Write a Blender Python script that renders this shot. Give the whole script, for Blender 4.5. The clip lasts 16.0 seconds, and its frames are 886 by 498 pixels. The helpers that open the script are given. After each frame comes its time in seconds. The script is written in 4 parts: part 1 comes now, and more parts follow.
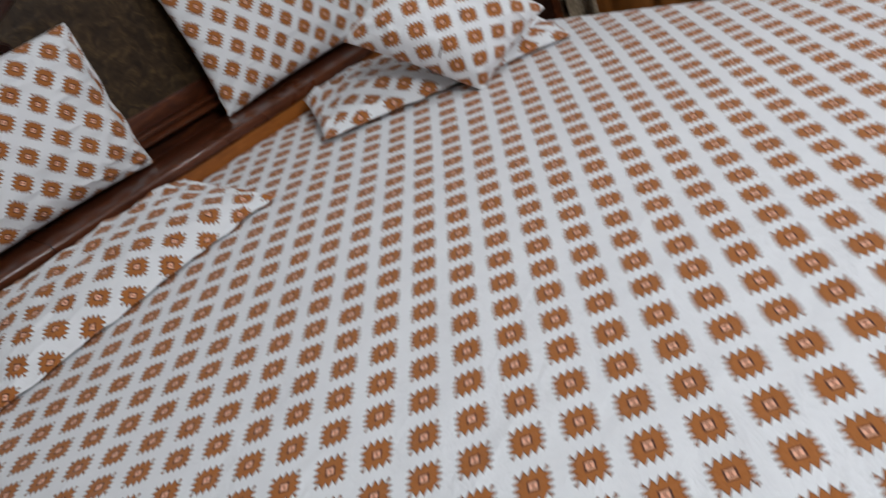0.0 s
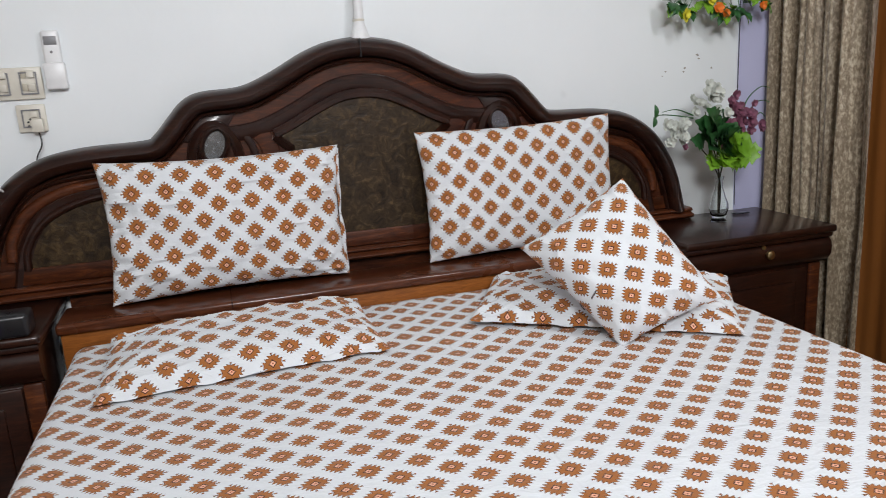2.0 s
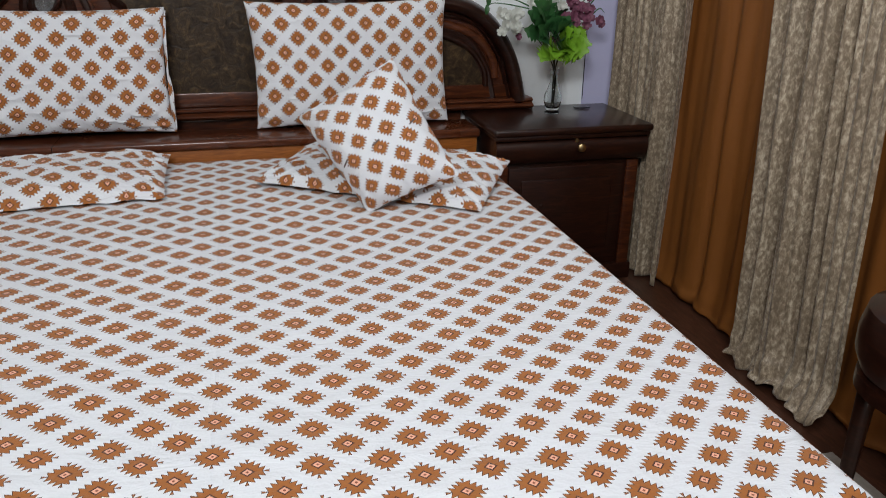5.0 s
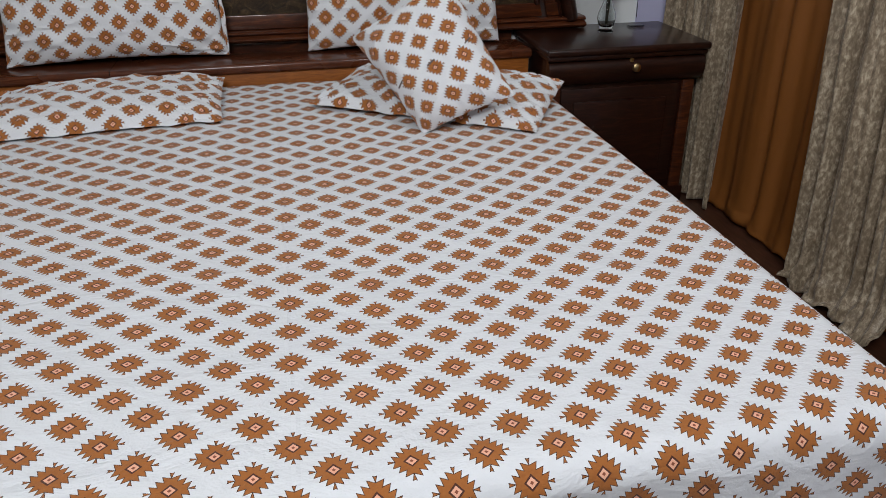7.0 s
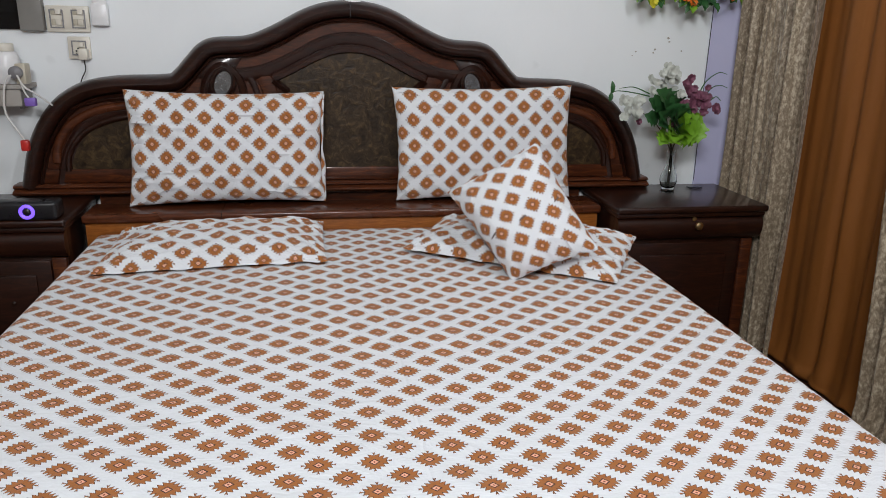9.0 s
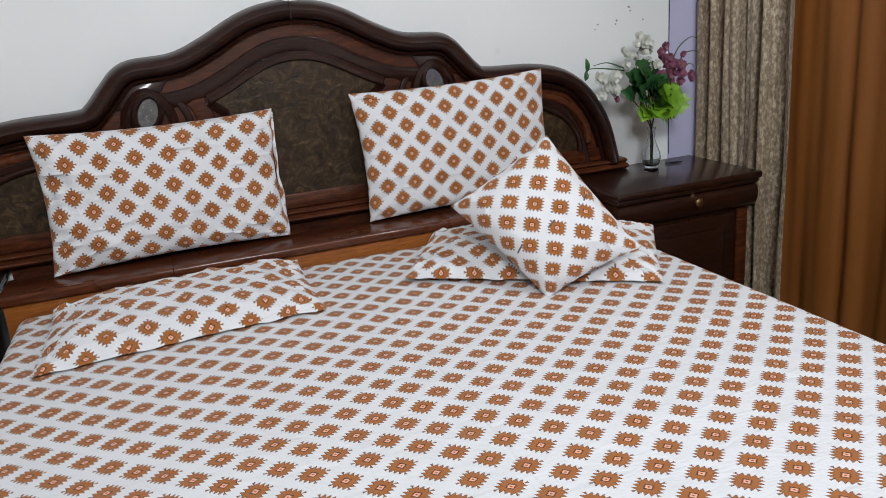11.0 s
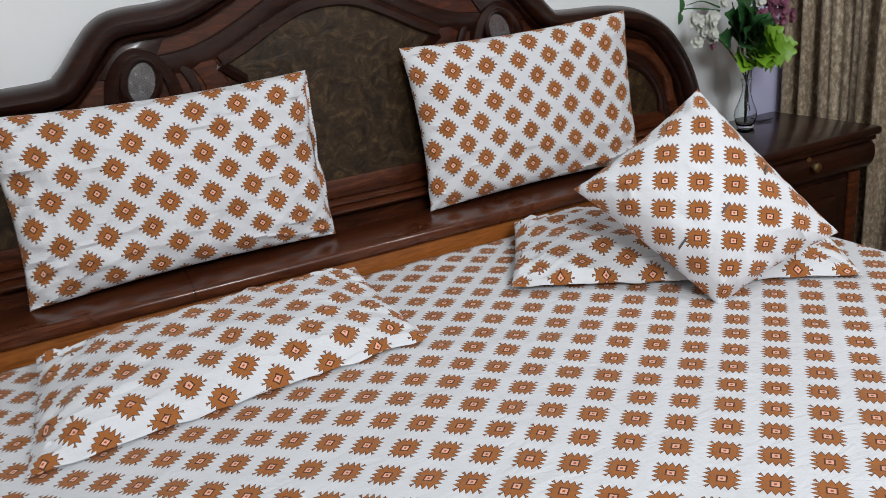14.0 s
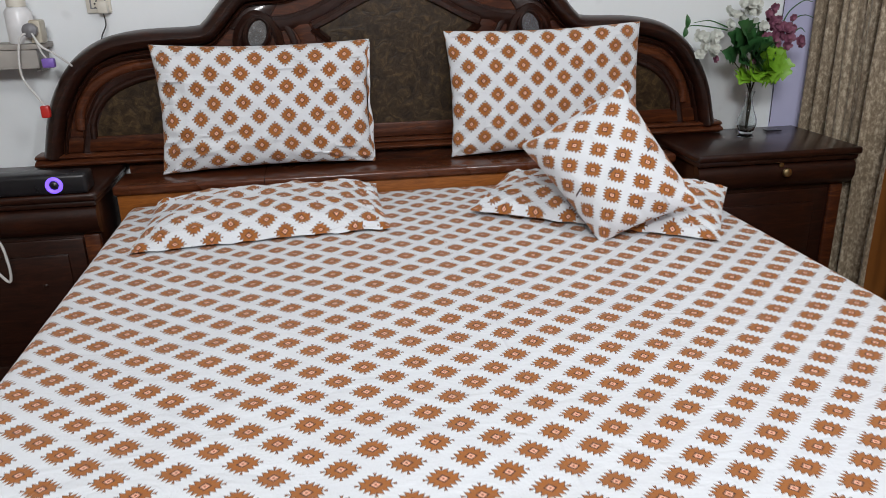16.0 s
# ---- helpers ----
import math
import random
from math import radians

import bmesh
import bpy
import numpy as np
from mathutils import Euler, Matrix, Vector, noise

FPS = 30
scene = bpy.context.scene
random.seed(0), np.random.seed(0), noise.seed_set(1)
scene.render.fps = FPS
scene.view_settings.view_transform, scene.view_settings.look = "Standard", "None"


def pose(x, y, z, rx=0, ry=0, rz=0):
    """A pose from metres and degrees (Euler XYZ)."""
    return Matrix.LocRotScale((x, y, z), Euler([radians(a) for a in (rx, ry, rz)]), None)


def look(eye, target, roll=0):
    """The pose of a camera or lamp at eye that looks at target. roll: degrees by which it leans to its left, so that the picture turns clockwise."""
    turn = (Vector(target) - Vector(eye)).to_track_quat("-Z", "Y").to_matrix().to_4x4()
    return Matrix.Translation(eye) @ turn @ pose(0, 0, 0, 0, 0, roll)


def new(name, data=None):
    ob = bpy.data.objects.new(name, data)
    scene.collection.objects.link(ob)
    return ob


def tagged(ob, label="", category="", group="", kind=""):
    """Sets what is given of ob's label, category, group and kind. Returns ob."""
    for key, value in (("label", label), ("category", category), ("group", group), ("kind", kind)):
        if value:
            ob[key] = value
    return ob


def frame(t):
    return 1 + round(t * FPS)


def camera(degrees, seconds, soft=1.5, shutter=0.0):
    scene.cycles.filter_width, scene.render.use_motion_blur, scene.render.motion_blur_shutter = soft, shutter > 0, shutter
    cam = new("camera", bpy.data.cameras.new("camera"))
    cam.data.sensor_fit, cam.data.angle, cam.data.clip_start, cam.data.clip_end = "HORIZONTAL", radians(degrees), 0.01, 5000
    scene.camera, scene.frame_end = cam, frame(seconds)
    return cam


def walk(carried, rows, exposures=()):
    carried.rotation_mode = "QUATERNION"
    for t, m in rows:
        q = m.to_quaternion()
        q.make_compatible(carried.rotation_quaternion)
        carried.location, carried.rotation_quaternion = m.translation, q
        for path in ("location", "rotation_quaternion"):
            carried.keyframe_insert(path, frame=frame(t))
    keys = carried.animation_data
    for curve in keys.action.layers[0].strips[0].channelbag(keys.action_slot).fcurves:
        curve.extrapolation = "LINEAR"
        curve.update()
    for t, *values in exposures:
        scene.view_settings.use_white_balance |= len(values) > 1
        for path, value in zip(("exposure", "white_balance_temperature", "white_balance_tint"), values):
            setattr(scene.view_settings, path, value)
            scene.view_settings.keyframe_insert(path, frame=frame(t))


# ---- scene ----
LENS = 61.16
cam = camera(LENS, 16.0, soft=0.72, shutter=0.27)
# seconds, x, y, z, yaw to the left, pitch up, roll
PATH = [
    (0, -0.901, -2.250, 1.174, -38.26, -28.60, -22.22),
    (0.2, -0.885, -2.225, 1.172, -35.60, -23.60, -19.30),
    (0.5, -0.821, -2.247, 1.192, -28.83, -19.65, -13.02),
    (1, -0.709, -2.374, 1.222, -19.01, -12.59, -2.63),
    (1.5, -0.631, -2.502, 1.211, -17.49, -12.37, -0.69),
    (2, -0.498, -2.543, 1.255, -16.73, -13.30, -3.29),
    (2.5, -0.245, -2.566, 1.263, -16.43, -14.82, -3.85),
    (3, -0.139, -2.623, 1.252, -16.50, -16.99, -4.11),
    (3.5, -0.142, -2.768, 1.231, -16.20, -17.60, -1.75),
    (4, -0.116, -2.884, 1.257, -15.80, -18.38, 0.61),
    (4.5, 0.039, -2.918, 1.258, -15.34, -18.89, 0.95),
    (4.7, 0.120, -2.927, 1.246, -15.41, -19.99, 0.92),
    (7, 0.069, -2.947, 1.230, -12.04, -27.27, -0.36),
    (7.5, -0.022, -2.979, 1.256, -12.17, -23.67, -0.04),
    (8, -0.100, -3.041, 1.283, -11.95, -19.10, 0.58),
    (8.5, -0.135, -3.069, 1.295, -11.23, -17.56, 1.13),
    (9, -0.150, -3.061, 1.304, -10.00, -16.77, 1.26),
    (9.2, -0.143, -3.040, 1.312, -9.74, -16.53, 0.73),
    (11.5, -0.500, -2.506, 1.271, -20.45, -17.80, -5.56),
    (12, -0.580, -2.389, 1.251, -20.84, -18.88, -5.26),
    (12.5, -0.707, -2.264, 1.227, -28.41, -19.68, -5.02),
    (13, -0.689, -2.136, 1.223, -29.44, -20.32, -5.05),
    (13.5, -0.619, -1.950, 1.200, -28.04, -20.21, -5.01),
    (14, -0.598, -1.987, 1.228, -23.44, -19.91, -6.40),
    (14.5, -0.571, -2.205, 1.247, -19.08, -19.55, -4.28),
    (15, -0.483, -2.394, 1.263, -13.30, -19.45, -2.46),
    (15.5, -0.331, -2.577, 1.246, -9.74, -19.67, -0.76),
    (16, -0.300, -2.793, 1.246, -9.30, -20.07, -1.10),
]
walk(cam, [(r[0], pose(r[1], r[2], r[3], 90 + r[5], 0, r[4]) @ pose(0, 0, 0, 0, 0, r[6])) for r in PATH],
     exposures=[(0.0, -0.42), (0.5, -0.25), (1.2, 0.05), (1.5, 0.10), (3.0, 0.0), (4.5, -0.14), (7.0, -0.42), (7.5, -0.34), (8.0, -0.22), (9.0, -0.14), (11.5, 0.0), (16.0, 0.0)])

# ---- light ----
world = bpy.data.worlds.new("world")
scene.world = world
world.use_nodes = True
world.node_tree.nodes["Background"].inputs[0].default_value = (0.55, 0.62, 0.75, 1)
world.node_tree.nodes["Background"].inputs[1].default_value = 0.05


def area_light(name, place, target, sx, sy, watts, colour):
    d = bpy.data.lights.new(name, "AREA")
    d.shape, d.size, d.size_y, d.energy, d.color = "RECTANGLE", sx, sy, watts, colour
    ob = new(name, d)
    ob.matrix_world = look(place, target)
    return ob


area_light("ceiling_tube_light", (0.95, -2.25, 2.74), (-0.1, -0.5, 0.6), 0.10, 1.2, 32, (0.95, 0.975, 1.0))
# soft fill added from behind to lift the pillows; not a known lamp
area_light("added_fill_light", (-0.5, -3.8, 2.45), (0.1, 0, 0.75), 0.9, 0.4, 64, (0.97, 0.98, 1.0))

# ---- node helpers ----


def material(name, rough=0.5, metal=0.0, colour=(0.5, 0.5, 0.5)):
    m = bpy.data.materials.new(name)
    m.use_nodes = True
    b = m.node_tree.nodes["Principled BSDF"]
    b.inputs["Roughness"].default_value, b.inputs["Metallic"].default_value = rough, metal
    b.inputs["Base Color"].default_value = (*colour, 1)
    return m, m.node_tree, b


def put(nt, socket, value):
    if hasattr(value, "is_output"):
        nt.links.new(value, socket)
    elif isinstance(value, tuple):
        socket.default_value = (*value, 1) if len(value) == 3 and socket.type == "RGBA" else value
    else:
        socket.default_value = value


def calc(nt, op, a, b=None, c=None):
    n = nt.nodes.new("ShaderNodeMath")
    n.operation = op
    for k, v in enumerate((a, b, c)):
        if v is not None:
            put(nt, n.inputs[k], v)
    return n.outputs[0]


def blend(nt, fac, a, b, how="MIX"):
    n = nt.nodes.new("ShaderNodeMix")
    n.data_type, n.blend_type = "RGBA", how
    put(nt, n.inputs[0], fac)
    put(nt, n.inputs[6], a)
    put(nt, n.inputs[7], b)
    return n.outputs[2]


def coords(nt, scale=(1, 1, 1), kind="Object"):
    t = nt.nodes.new("ShaderNodeTexCoord")
    mp = nt.nodes.new("ShaderNodeMapping")
    mp.inputs["Scale"].default_value = scale
    nt.links.new(t.outputs[kind], mp.inputs[0])
    return mp.outputs[0]


def grain(nt, vec, scale, detail=4.0, rough=0.55, distort=0.0):
    n = nt.nodes.new("ShaderNodeTexNoise")
    nt.links.new(vec, n.inputs["Vector"])
    n.inputs["Scale"].default_value, n.inputs["Detail"].default_value = scale, detail
    n.inputs["Roughness"].default_value, n.inputs["Distortion"].default_value = rough, distort
    return n.outputs[0]


def ramp(nt, fac, stops):
    n = nt.nodes.new("ShaderNodeValToRGB")
    while len(n.color_ramp.elements) < len(stops):
        n.color_ramp.elements.new(0.5)
    for e, (p, c) in zip(n.color_ramp.elements, stops):
        e.position, e.color = p, (*c, 1)
    put(nt, n.inputs[0], fac)
    return n.outputs[0]


def bump(nt, bsdf, height, strength=0.3, dist=0.01):
    n = nt.nodes.new("ShaderNodeBump")
    n.inputs["Strength"].default_value, n.inputs["Distance"].default_value = strength, dist
    put(nt, n.inputs["Height"], height)
    nt.links.new(n.outputs[0], bsdf.inputs["Normal"])


# ---- materials ----


def wood_material(name, dark, mid, light, rough, stretch, coat=0.35):
    m, nt, b = material(name, rough)
    v = coords(nt, stretch)
    g = grain(nt, v, 9, 6, 0.65, 1.2)
    big = grain(nt, coords(nt), 3.0, 3)
    col = ramp(nt, g, [(0.3, dark), (0.52, mid), (0.75, light)])
    col = blend(nt, calc(nt, "MULTIPLY", big, 0.5), col, dark)
    put(nt, b.inputs["Base Color"], col)
    put(nt, b.inputs["Roughness"], calc(nt, "MULTIPLY_ADD", big, 0.22, rough - 0.08))
    b.inputs["Coat Weight"].default_value, b.inputs["Coat Roughness"].default_value = coat, 0.12
    b.inputs["Specular IOR Level"].default_value = 0.28
    bump(nt, b, g, 0.08, 0.004)
    return m


W_DARK = wood_material("dark_mahogany", (0.010, 0.0030, 0.0018), (0.025, 0.0070, 0.0034), (0.054, 0.0150, 0.0065), 0.36, (1, 1, 7), 0.55)
W_RED = wood_material("red_mahogany", (0.024, 0.0062, 0.0024), (0.076, 0.0190, 0.0060), (0.20, 0.055, 0.013), 0.36, (1, 1, 6), 0.40)
W_TOP = wood_material("polished_mahogany", (0.040, 0.0110, 0.0048), (0.100, 0.0280, 0.0105), (0.18, 0.054, 0.019), 0.26, (1, 7, 7), 0.4)
W_ORANGE = wood_material("orange_veneer", (0.19, 0.058, 0.010), (0.31, 0.098, 0.016), (0.42, 0.145, 0.028), 0.42, (1.2, 6, 12), 0.15)


def leather_material():
    m, nt, b = material("brown_leatherette", 0.38)
    v = coords(nt)
    g = grain(nt, v, 30, 5, 0.66, 1.0)
    fine = grain(nt, v, 120, 3)
    put(nt, b.inputs["Base Color"], ramp(nt, g, [(0.35, (0.013, 0.0075, 0.0036)), (0.54, (0.040, 0.0240, 0.0105)), (0.76, (0.115, 0.070, 0.030))]))
    bump(nt, b, calc(nt, "ADD", g, calc(nt, "MULTIPLY", fine, 0.3)), 0.3, 0.008)
    b.inputs["Specular IOR Level"].default_value = 0.3
    return m


LEATHER = leather_material()


def plaster_material(name, colour, dark):
    m, nt, b = material(name, 0.62)
    v = coords(nt)
    big, fine = grain(nt, v, 1.3, 5, 0.6), grain(nt, v, 42, 4)
    spots = grain(nt, v, 7.5, 2, 0.4)
    col = blend(nt, ramp(nt, big, [(0.35, (0, 0, 0)), (0.75, (1, 1, 1))]), colour, dark)
    col = blend(nt, ramp(nt, spots, [(0.72, (0, 0, 0)), (0.78, (0.25, 0.25, 0.25))]), col, tuple(c * 0.72 for c in dark))
    put(nt, b.inputs["Base Color"], col)
    bump(nt, b, calc(nt, "ADD", big, calc(nt, "MULTIPLY", fine, 0.2)), 0.18, 0.01)
    return m


PLASTER = plaster_material("white_plaster", (0.81, 0.845, 0.86), (0.76, 0.80, 0.82))
LAVENDER = plaster_material("lavender_paint", (0.52, 0.52, 0.72), (0.46, 0.46, 0.66))
# invented tone for the unseen walls, dark so the wood reflects less haze
TAN = plaster_material("unseen_wall_tan", (0.34, 0.29, 0.24), (0.29, 0.25, 0.20))
CEILING = plaster_material("ceiling_paint", (0.8, 0.8, 0.8), (0.75, 0.75, 0.75))


def print_material():
    """White cotton with a printed lattice of toothed squares; the UV map counts the repeats of the print."""
    m, nt, b = material("printed_cotton", 0.85)
    uv = nt.nodes.new("ShaderNodeUVMap")
    sep = nt.nodes.new("ShaderNodeSeparateXYZ")
    nt.links.new(uv.outputs[0], sep.inputs[0])
    a, c = sep.outputs[0], sep.outputs[1]
    cell = []
    for op in ("ADD", "SUBTRACT"):
        s = calc(nt, op, a, c)
        cell.append(calc(nt, "SUBTRACT", calc(nt, "FRACT", calc(nt, "ADD", s, 0.5)), 0.5))
    p, q = (calc(nt, "ABSOLUTE", s) for s in cell)
    far, near = calc(nt, "MAXIMUM", p, q), calc(nt, "MINIMUM", p, q)
    # teeth along each side of the square
    tooth = calc(nt, "MULTIPLY", calc(nt, "ABSOLUTE", calc(nt, "SUBTRACT", calc(nt, "FRACT", calc(nt, "MULTIPLY_ADD", near, 7.0, 0.5)), 0.5)), 2.0)
    edge = calc(nt, "MULTIPLY_ADD", tooth, -0.140, 0.388)
    edge = calc(nt, "SUBTRACT", edge, calc(nt, "MULTIPLY", calc(nt, "MULTIPLY", near, near), 0.45))
    body = calc(nt, "LESS_THAN", far, edge)
    inner = calc(nt, "LESS_THAN", far, calc(nt, "SUBTRACT", edge, 0.030))
    ring = calc(nt, "LESS_THAN", far, 0.110)
    core = calc(nt, "LESS_THAN", far, 0.075)
    dot = calc(nt, "LESS_THAN", far, 0.028)
    v = coords(nt, kind="Object")
    big, weave = grain(nt, v, 4, 4), grain(nt, v, 260, 2)
    white = blend(nt, big, (0.755, 0.79, 0.82), (0.69, 0.725, 0.765))
    rust = blend(nt, weave, (0.30, 0.096, 0.016), (0.40, 0.140, 0.027))
    col = blend(nt, body, white, (0.070, 0.027, 0.014))
    col = blend(nt, inner, col, rust)
    col = blend(nt, ring, col, (0.075, 0.022, 0.012))
    col = blend(nt, core, col, (0.80, 0.44, 0.30))
    col = blend(nt, dot, col, (0.26, 0.07, 0.035))
    put(nt, b.inputs["Base Color"], col)
    b.inputs["Sheen Weight"].default_value = 0.15
    crease = grain(nt, coords(nt, (1, 1.6, 1)), 6.5, 5, 0.55, 0.8)
    pos = nt.nodes.new("ShaderNodeSeparateXYZ")
    nt.links.new(coords(nt), pos.inputs[0])
    wob = calc(nt, "MULTIPLY_ADD", big, 0.02, -0.01)
    # pressed fold lines along and across the cloth
    along = calc(nt, "ABSOLUTE", calc(nt, "ADD", calc(nt, "SUBTRACT", pos.outputs[0], 0.036), wob))
    across = calc(nt, "ABSOLUTE", calc(nt, "ADD", calc(nt, "ADD", calc(nt, "MULTIPLY", pos.outputs[0], -0.12), calc(nt, "ADD", pos.outputs[1], 1.66)), wob))
    fold = calc(nt, "ADD", calc(nt, "MAXIMUM", calc(nt, "SUBTRACT", 1.0, calc(nt, "DIVIDE", along, 0.006)), 0.0),
                calc(nt, "MULTIPLY", calc(nt, "MAXIMUM", calc(nt, "SUBTRACT", 1.0, calc(nt, "DIVIDE", across, 0.007)), 0.0), 0.7))
    ripple = grain(nt, coords(nt, (1, 2.2, 1.4)), 17, 4, 0.6, 1.4)
    high = calc(nt, "ADD", calc(nt, "ADD", crease, calc(nt, "MULTIPLY", weave, 0.05)), calc(nt, "ADD", calc(nt, "MULTIPLY", ripple, 0.30), calc(nt, "MULTIPLY", fold, 0.13)))
    bump(nt, b, high, 0.6, 0.016)
    return m


PRINT = print_material()


def brocade_material():
    """Beige ground with raised gold-grey figures that run in columns down the cloth."""
    m, nt, b = material("beige_brocade", 0.5)
    fig = grain(nt, coords(nt, (1, 1, 0.55)), 96, 3, 0.6, 0.35)
    column = grain(nt, coords(nt, (1, 1, 0.03)), 46, 2, 0.5)
    thread = grain(nt, coords(nt, (1, 1, 0.25)), 420, 2, 0.6)
    f = calc(nt, "ADD", calc(nt, "MULTIPLY", fig, 0.62), calc(nt, "ADD", calc(nt, "MULTIPLY", column, 0.28), calc(nt, "MULTIPLY", thread, 0.12)))
    col = ramp(nt, f, [(0.40, (0.150, 0.110, 0.068)), (0.50, (0.240, 0.185, 0.122)), (0.56, (0.335, 0.270, 0.188)), (0.64, (0.56, 0.48, 0.36))])
    put(nt, b.inputs["Base Color"], col)
    b.inputs["Sheen Weight"].default_value = 0.2
    put(nt, b.inputs["Roughness"], ramp(nt, f, [(0.46, (0.62, 0.62, 0.62)), (0.62, (0.24, 0.24, 0.24))]))
    bump(nt, b, f, 0.45, 0.006)
    return m


BROCADE = brocade_material()


def satin_material():
    m, nt, b = material("brown_satin", 0.58)
    v = coords(nt, (1, 2.5, 0.3))
    g = grain(nt, v, 3, 3, 0.5)
    put(nt, b.inputs["Base Color"], ramp(nt, g, [(0.3, (0.200, 0.069, 0.0125)), (0.7, (0.255, 0.091, 0.018))]))
    b.inputs["Specular IOR Level"].default_value = 0.3
    bump(nt, b, grain(nt, coords(nt), 300, 2), 0.06, 0.002)
    return m


SATIN = satin_material()


def plain(name, colour, rough=0.5, metal=0.0, vary=0.12, scale=30):
    m, nt, b = material(name, rough, metal)
    g = grain(nt, coords(nt), scale, 4)
    put(nt, b.inputs["Base Color"], blend(nt, g, tuple(c * (1 - vary) for c in colour), tuple(min(1, c * (1 + vary)) for c in colour)))
    put(nt, b.inputs["Roughness"], calc(nt, "MULTIPLY_ADD", g, 0.2, rough - 0.1))
    return m


def glass_material(name, colour, rough=0.03):
    m, nt, b = material(name, rough, 0.0, colour)
    b.inputs["Transmission Weight"].default_value, b.inputs["IOR"].default_value = 1.0, 1.22
    return m


def glow_material(name, colour, strength):
    m, nt, b = material(name, 0.4, 0.0, tuple(c * 0.3 for c in colour))
    b.inputs["Emission Color"].default_value = (*colour, 1)
    b.inputs["Emission Strength"].default_value = strength
    return m


BRASS = plain("aged_brass", (0.62, 0.47, 0.24), 0.3, 1.0)
SILVER = plain("silvered_inlay", (0.26, 0.265, 0.27), 0.25, 0.8, 0.35, 60)
IVORY = plain("ivory_plastic", (0.66, 0.63, 0.55), 0.38)
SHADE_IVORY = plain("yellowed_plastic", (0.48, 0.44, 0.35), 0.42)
WHITE_PL = plain("white_plastic", (0.78, 0.79, 0.8), 0.32)
GREY_PL = plain("grey_plastic", (0.2, 0.2, 0.21), 0.4)
BLACK_PL = plain("black_plastic", (0.012, 0.012, 0.014), 0.3)
RED_PL = plain("red_plastic", (0.55, 0.03, 0.025), 0.35)
PURPLE_PL = plain("purple_plastic", (0.22, 0.13, 0.5), 0.4)
GLASS = glass_material("clear_glass", (0.93, 0.96, 0.96))
DARK_GLASS = plain("dark_glass", (0.012, 0.012, 0.012), 0.08)
STEEL = plain("grey_painted_frame", (0.22, 0.215, 0.2), 0.5, 0.0, 0.25, 12)
CONCRETE = plain("grey_shelf_board", (0.36, 0.34, 0.31), 0.7, 0.0, 0.2, 14)
RING_GLOW = glow_material("ring_light", (0.20, 0.10, 1.0), 1.6)
FLOOR_M = wood_material("red_brown_floor", (0.035, 0.014, 0.008), (0.075, 0.030, 0.017), (0.12, 0.05, 0.03), 0.4, (5, 1, 1), 0.2)
PALE_PATCH = plain("pale_floor_patch", (0.34, 0.31, 0.27), 0.95, 0.0, 0.3, 60)
MATTRESS_M = plain("mattress_ticking", (0.6, 0.58, 0.55), 0.9)
BLACK_WIRE = plain("black_wire", (0.02, 0.02, 0.02), 0.5)
WHITE_WIRE = plain("white_wire", (0.68, 0.68, 0.66), 0.45)
SEAM = plain("grey_brown_thread", (0.12, 0.10, 0.10), 0.85)
LEAF_DARK = plain("dark_leaf", (0.028, 0.105, 0.030), 0.45, 0.0, 0.5, 40)
STEM = plain("brown_stem", (0.035, 0.032, 0.018), 0.6)
LEAF_LIME = plain("lime_leaf", (0.16, 0.34, 0.02), 0.45, 0.0, 0.35, 40)
PETAL_WHITE = plain("white_petal", (0.54, 0.56, 0.51), 0.6, 0.0, 0.12, 50)
PETAL_MAUVE = plain("mauve_petal", (0.19, 0.062, 0.105), 0.6, 0.0, 0.6, 60)
PETAL_PINK = plain("pink_petal", (0.6, 0.05, 0.13), 0.6, 0.0, 0.3, 60)
PETAL_YELLOW = plain("yellow_petal", (0.66, 0.60, 0.04), 0.6, 0.0, 0.2, 60)
PETAL_ORANGE = plain("orange_petal", (0.75, 0.19, 0.02), 0.6, 0.0, 0.3, 60)

# ---- mesh helpers ----


def thing(name, label, category, at=(0, 0, 0), group="", kind=""):
    ob = new(name)
    ob.location = at
    ob.empty_display_size = 0.05
    return tagged(ob, label, category, group, kind)


def part(name, bm, mat, parent=None, label="", smooth=True):
    """One mesh object; a part keeps world coordinates under its parent."""
    me = bpy.data.meshes.new(name)
    bm.normal_update()
    bm.to_mesh(me)
    bm.free()
    if smooth:
        for f in me.polygons:
            f.use_smooth = True
        me.set_sharp_from_angle(angle=radians(38))
    me.materials.append(mat)
    ob = new(name, me)
    if parent is not None:
        ob.parent = parent
        if parent.type == "EMPTY":
            ob.matrix_parent_inverse = Matrix.Translation(-parent.location)
    if label:
        ob["label"] = label
    return ob


def box(x0, x1, y0, y1, z0, z1, bevel=0.0, seg=2):
    bm = bmesh.new()
    bmesh.ops.create_cube(bm, size=1)
    bmesh.ops.scale(bm, vec=(abs(x1 - x0), abs(y1 - y0), abs(z1 - z0)), verts=bm.verts)
    bmesh.ops.translate(bm, vec=((x0 + x1) / 2, (y0 + y1) / 2, (z0 + z1) / 2), verts=bm.verts)
    if bevel:
        bmesh.ops.bevel(bm, geom=bm.edges, offset=bevel, segments=seg, profile=0.5, affect="EDGES")
    return bm


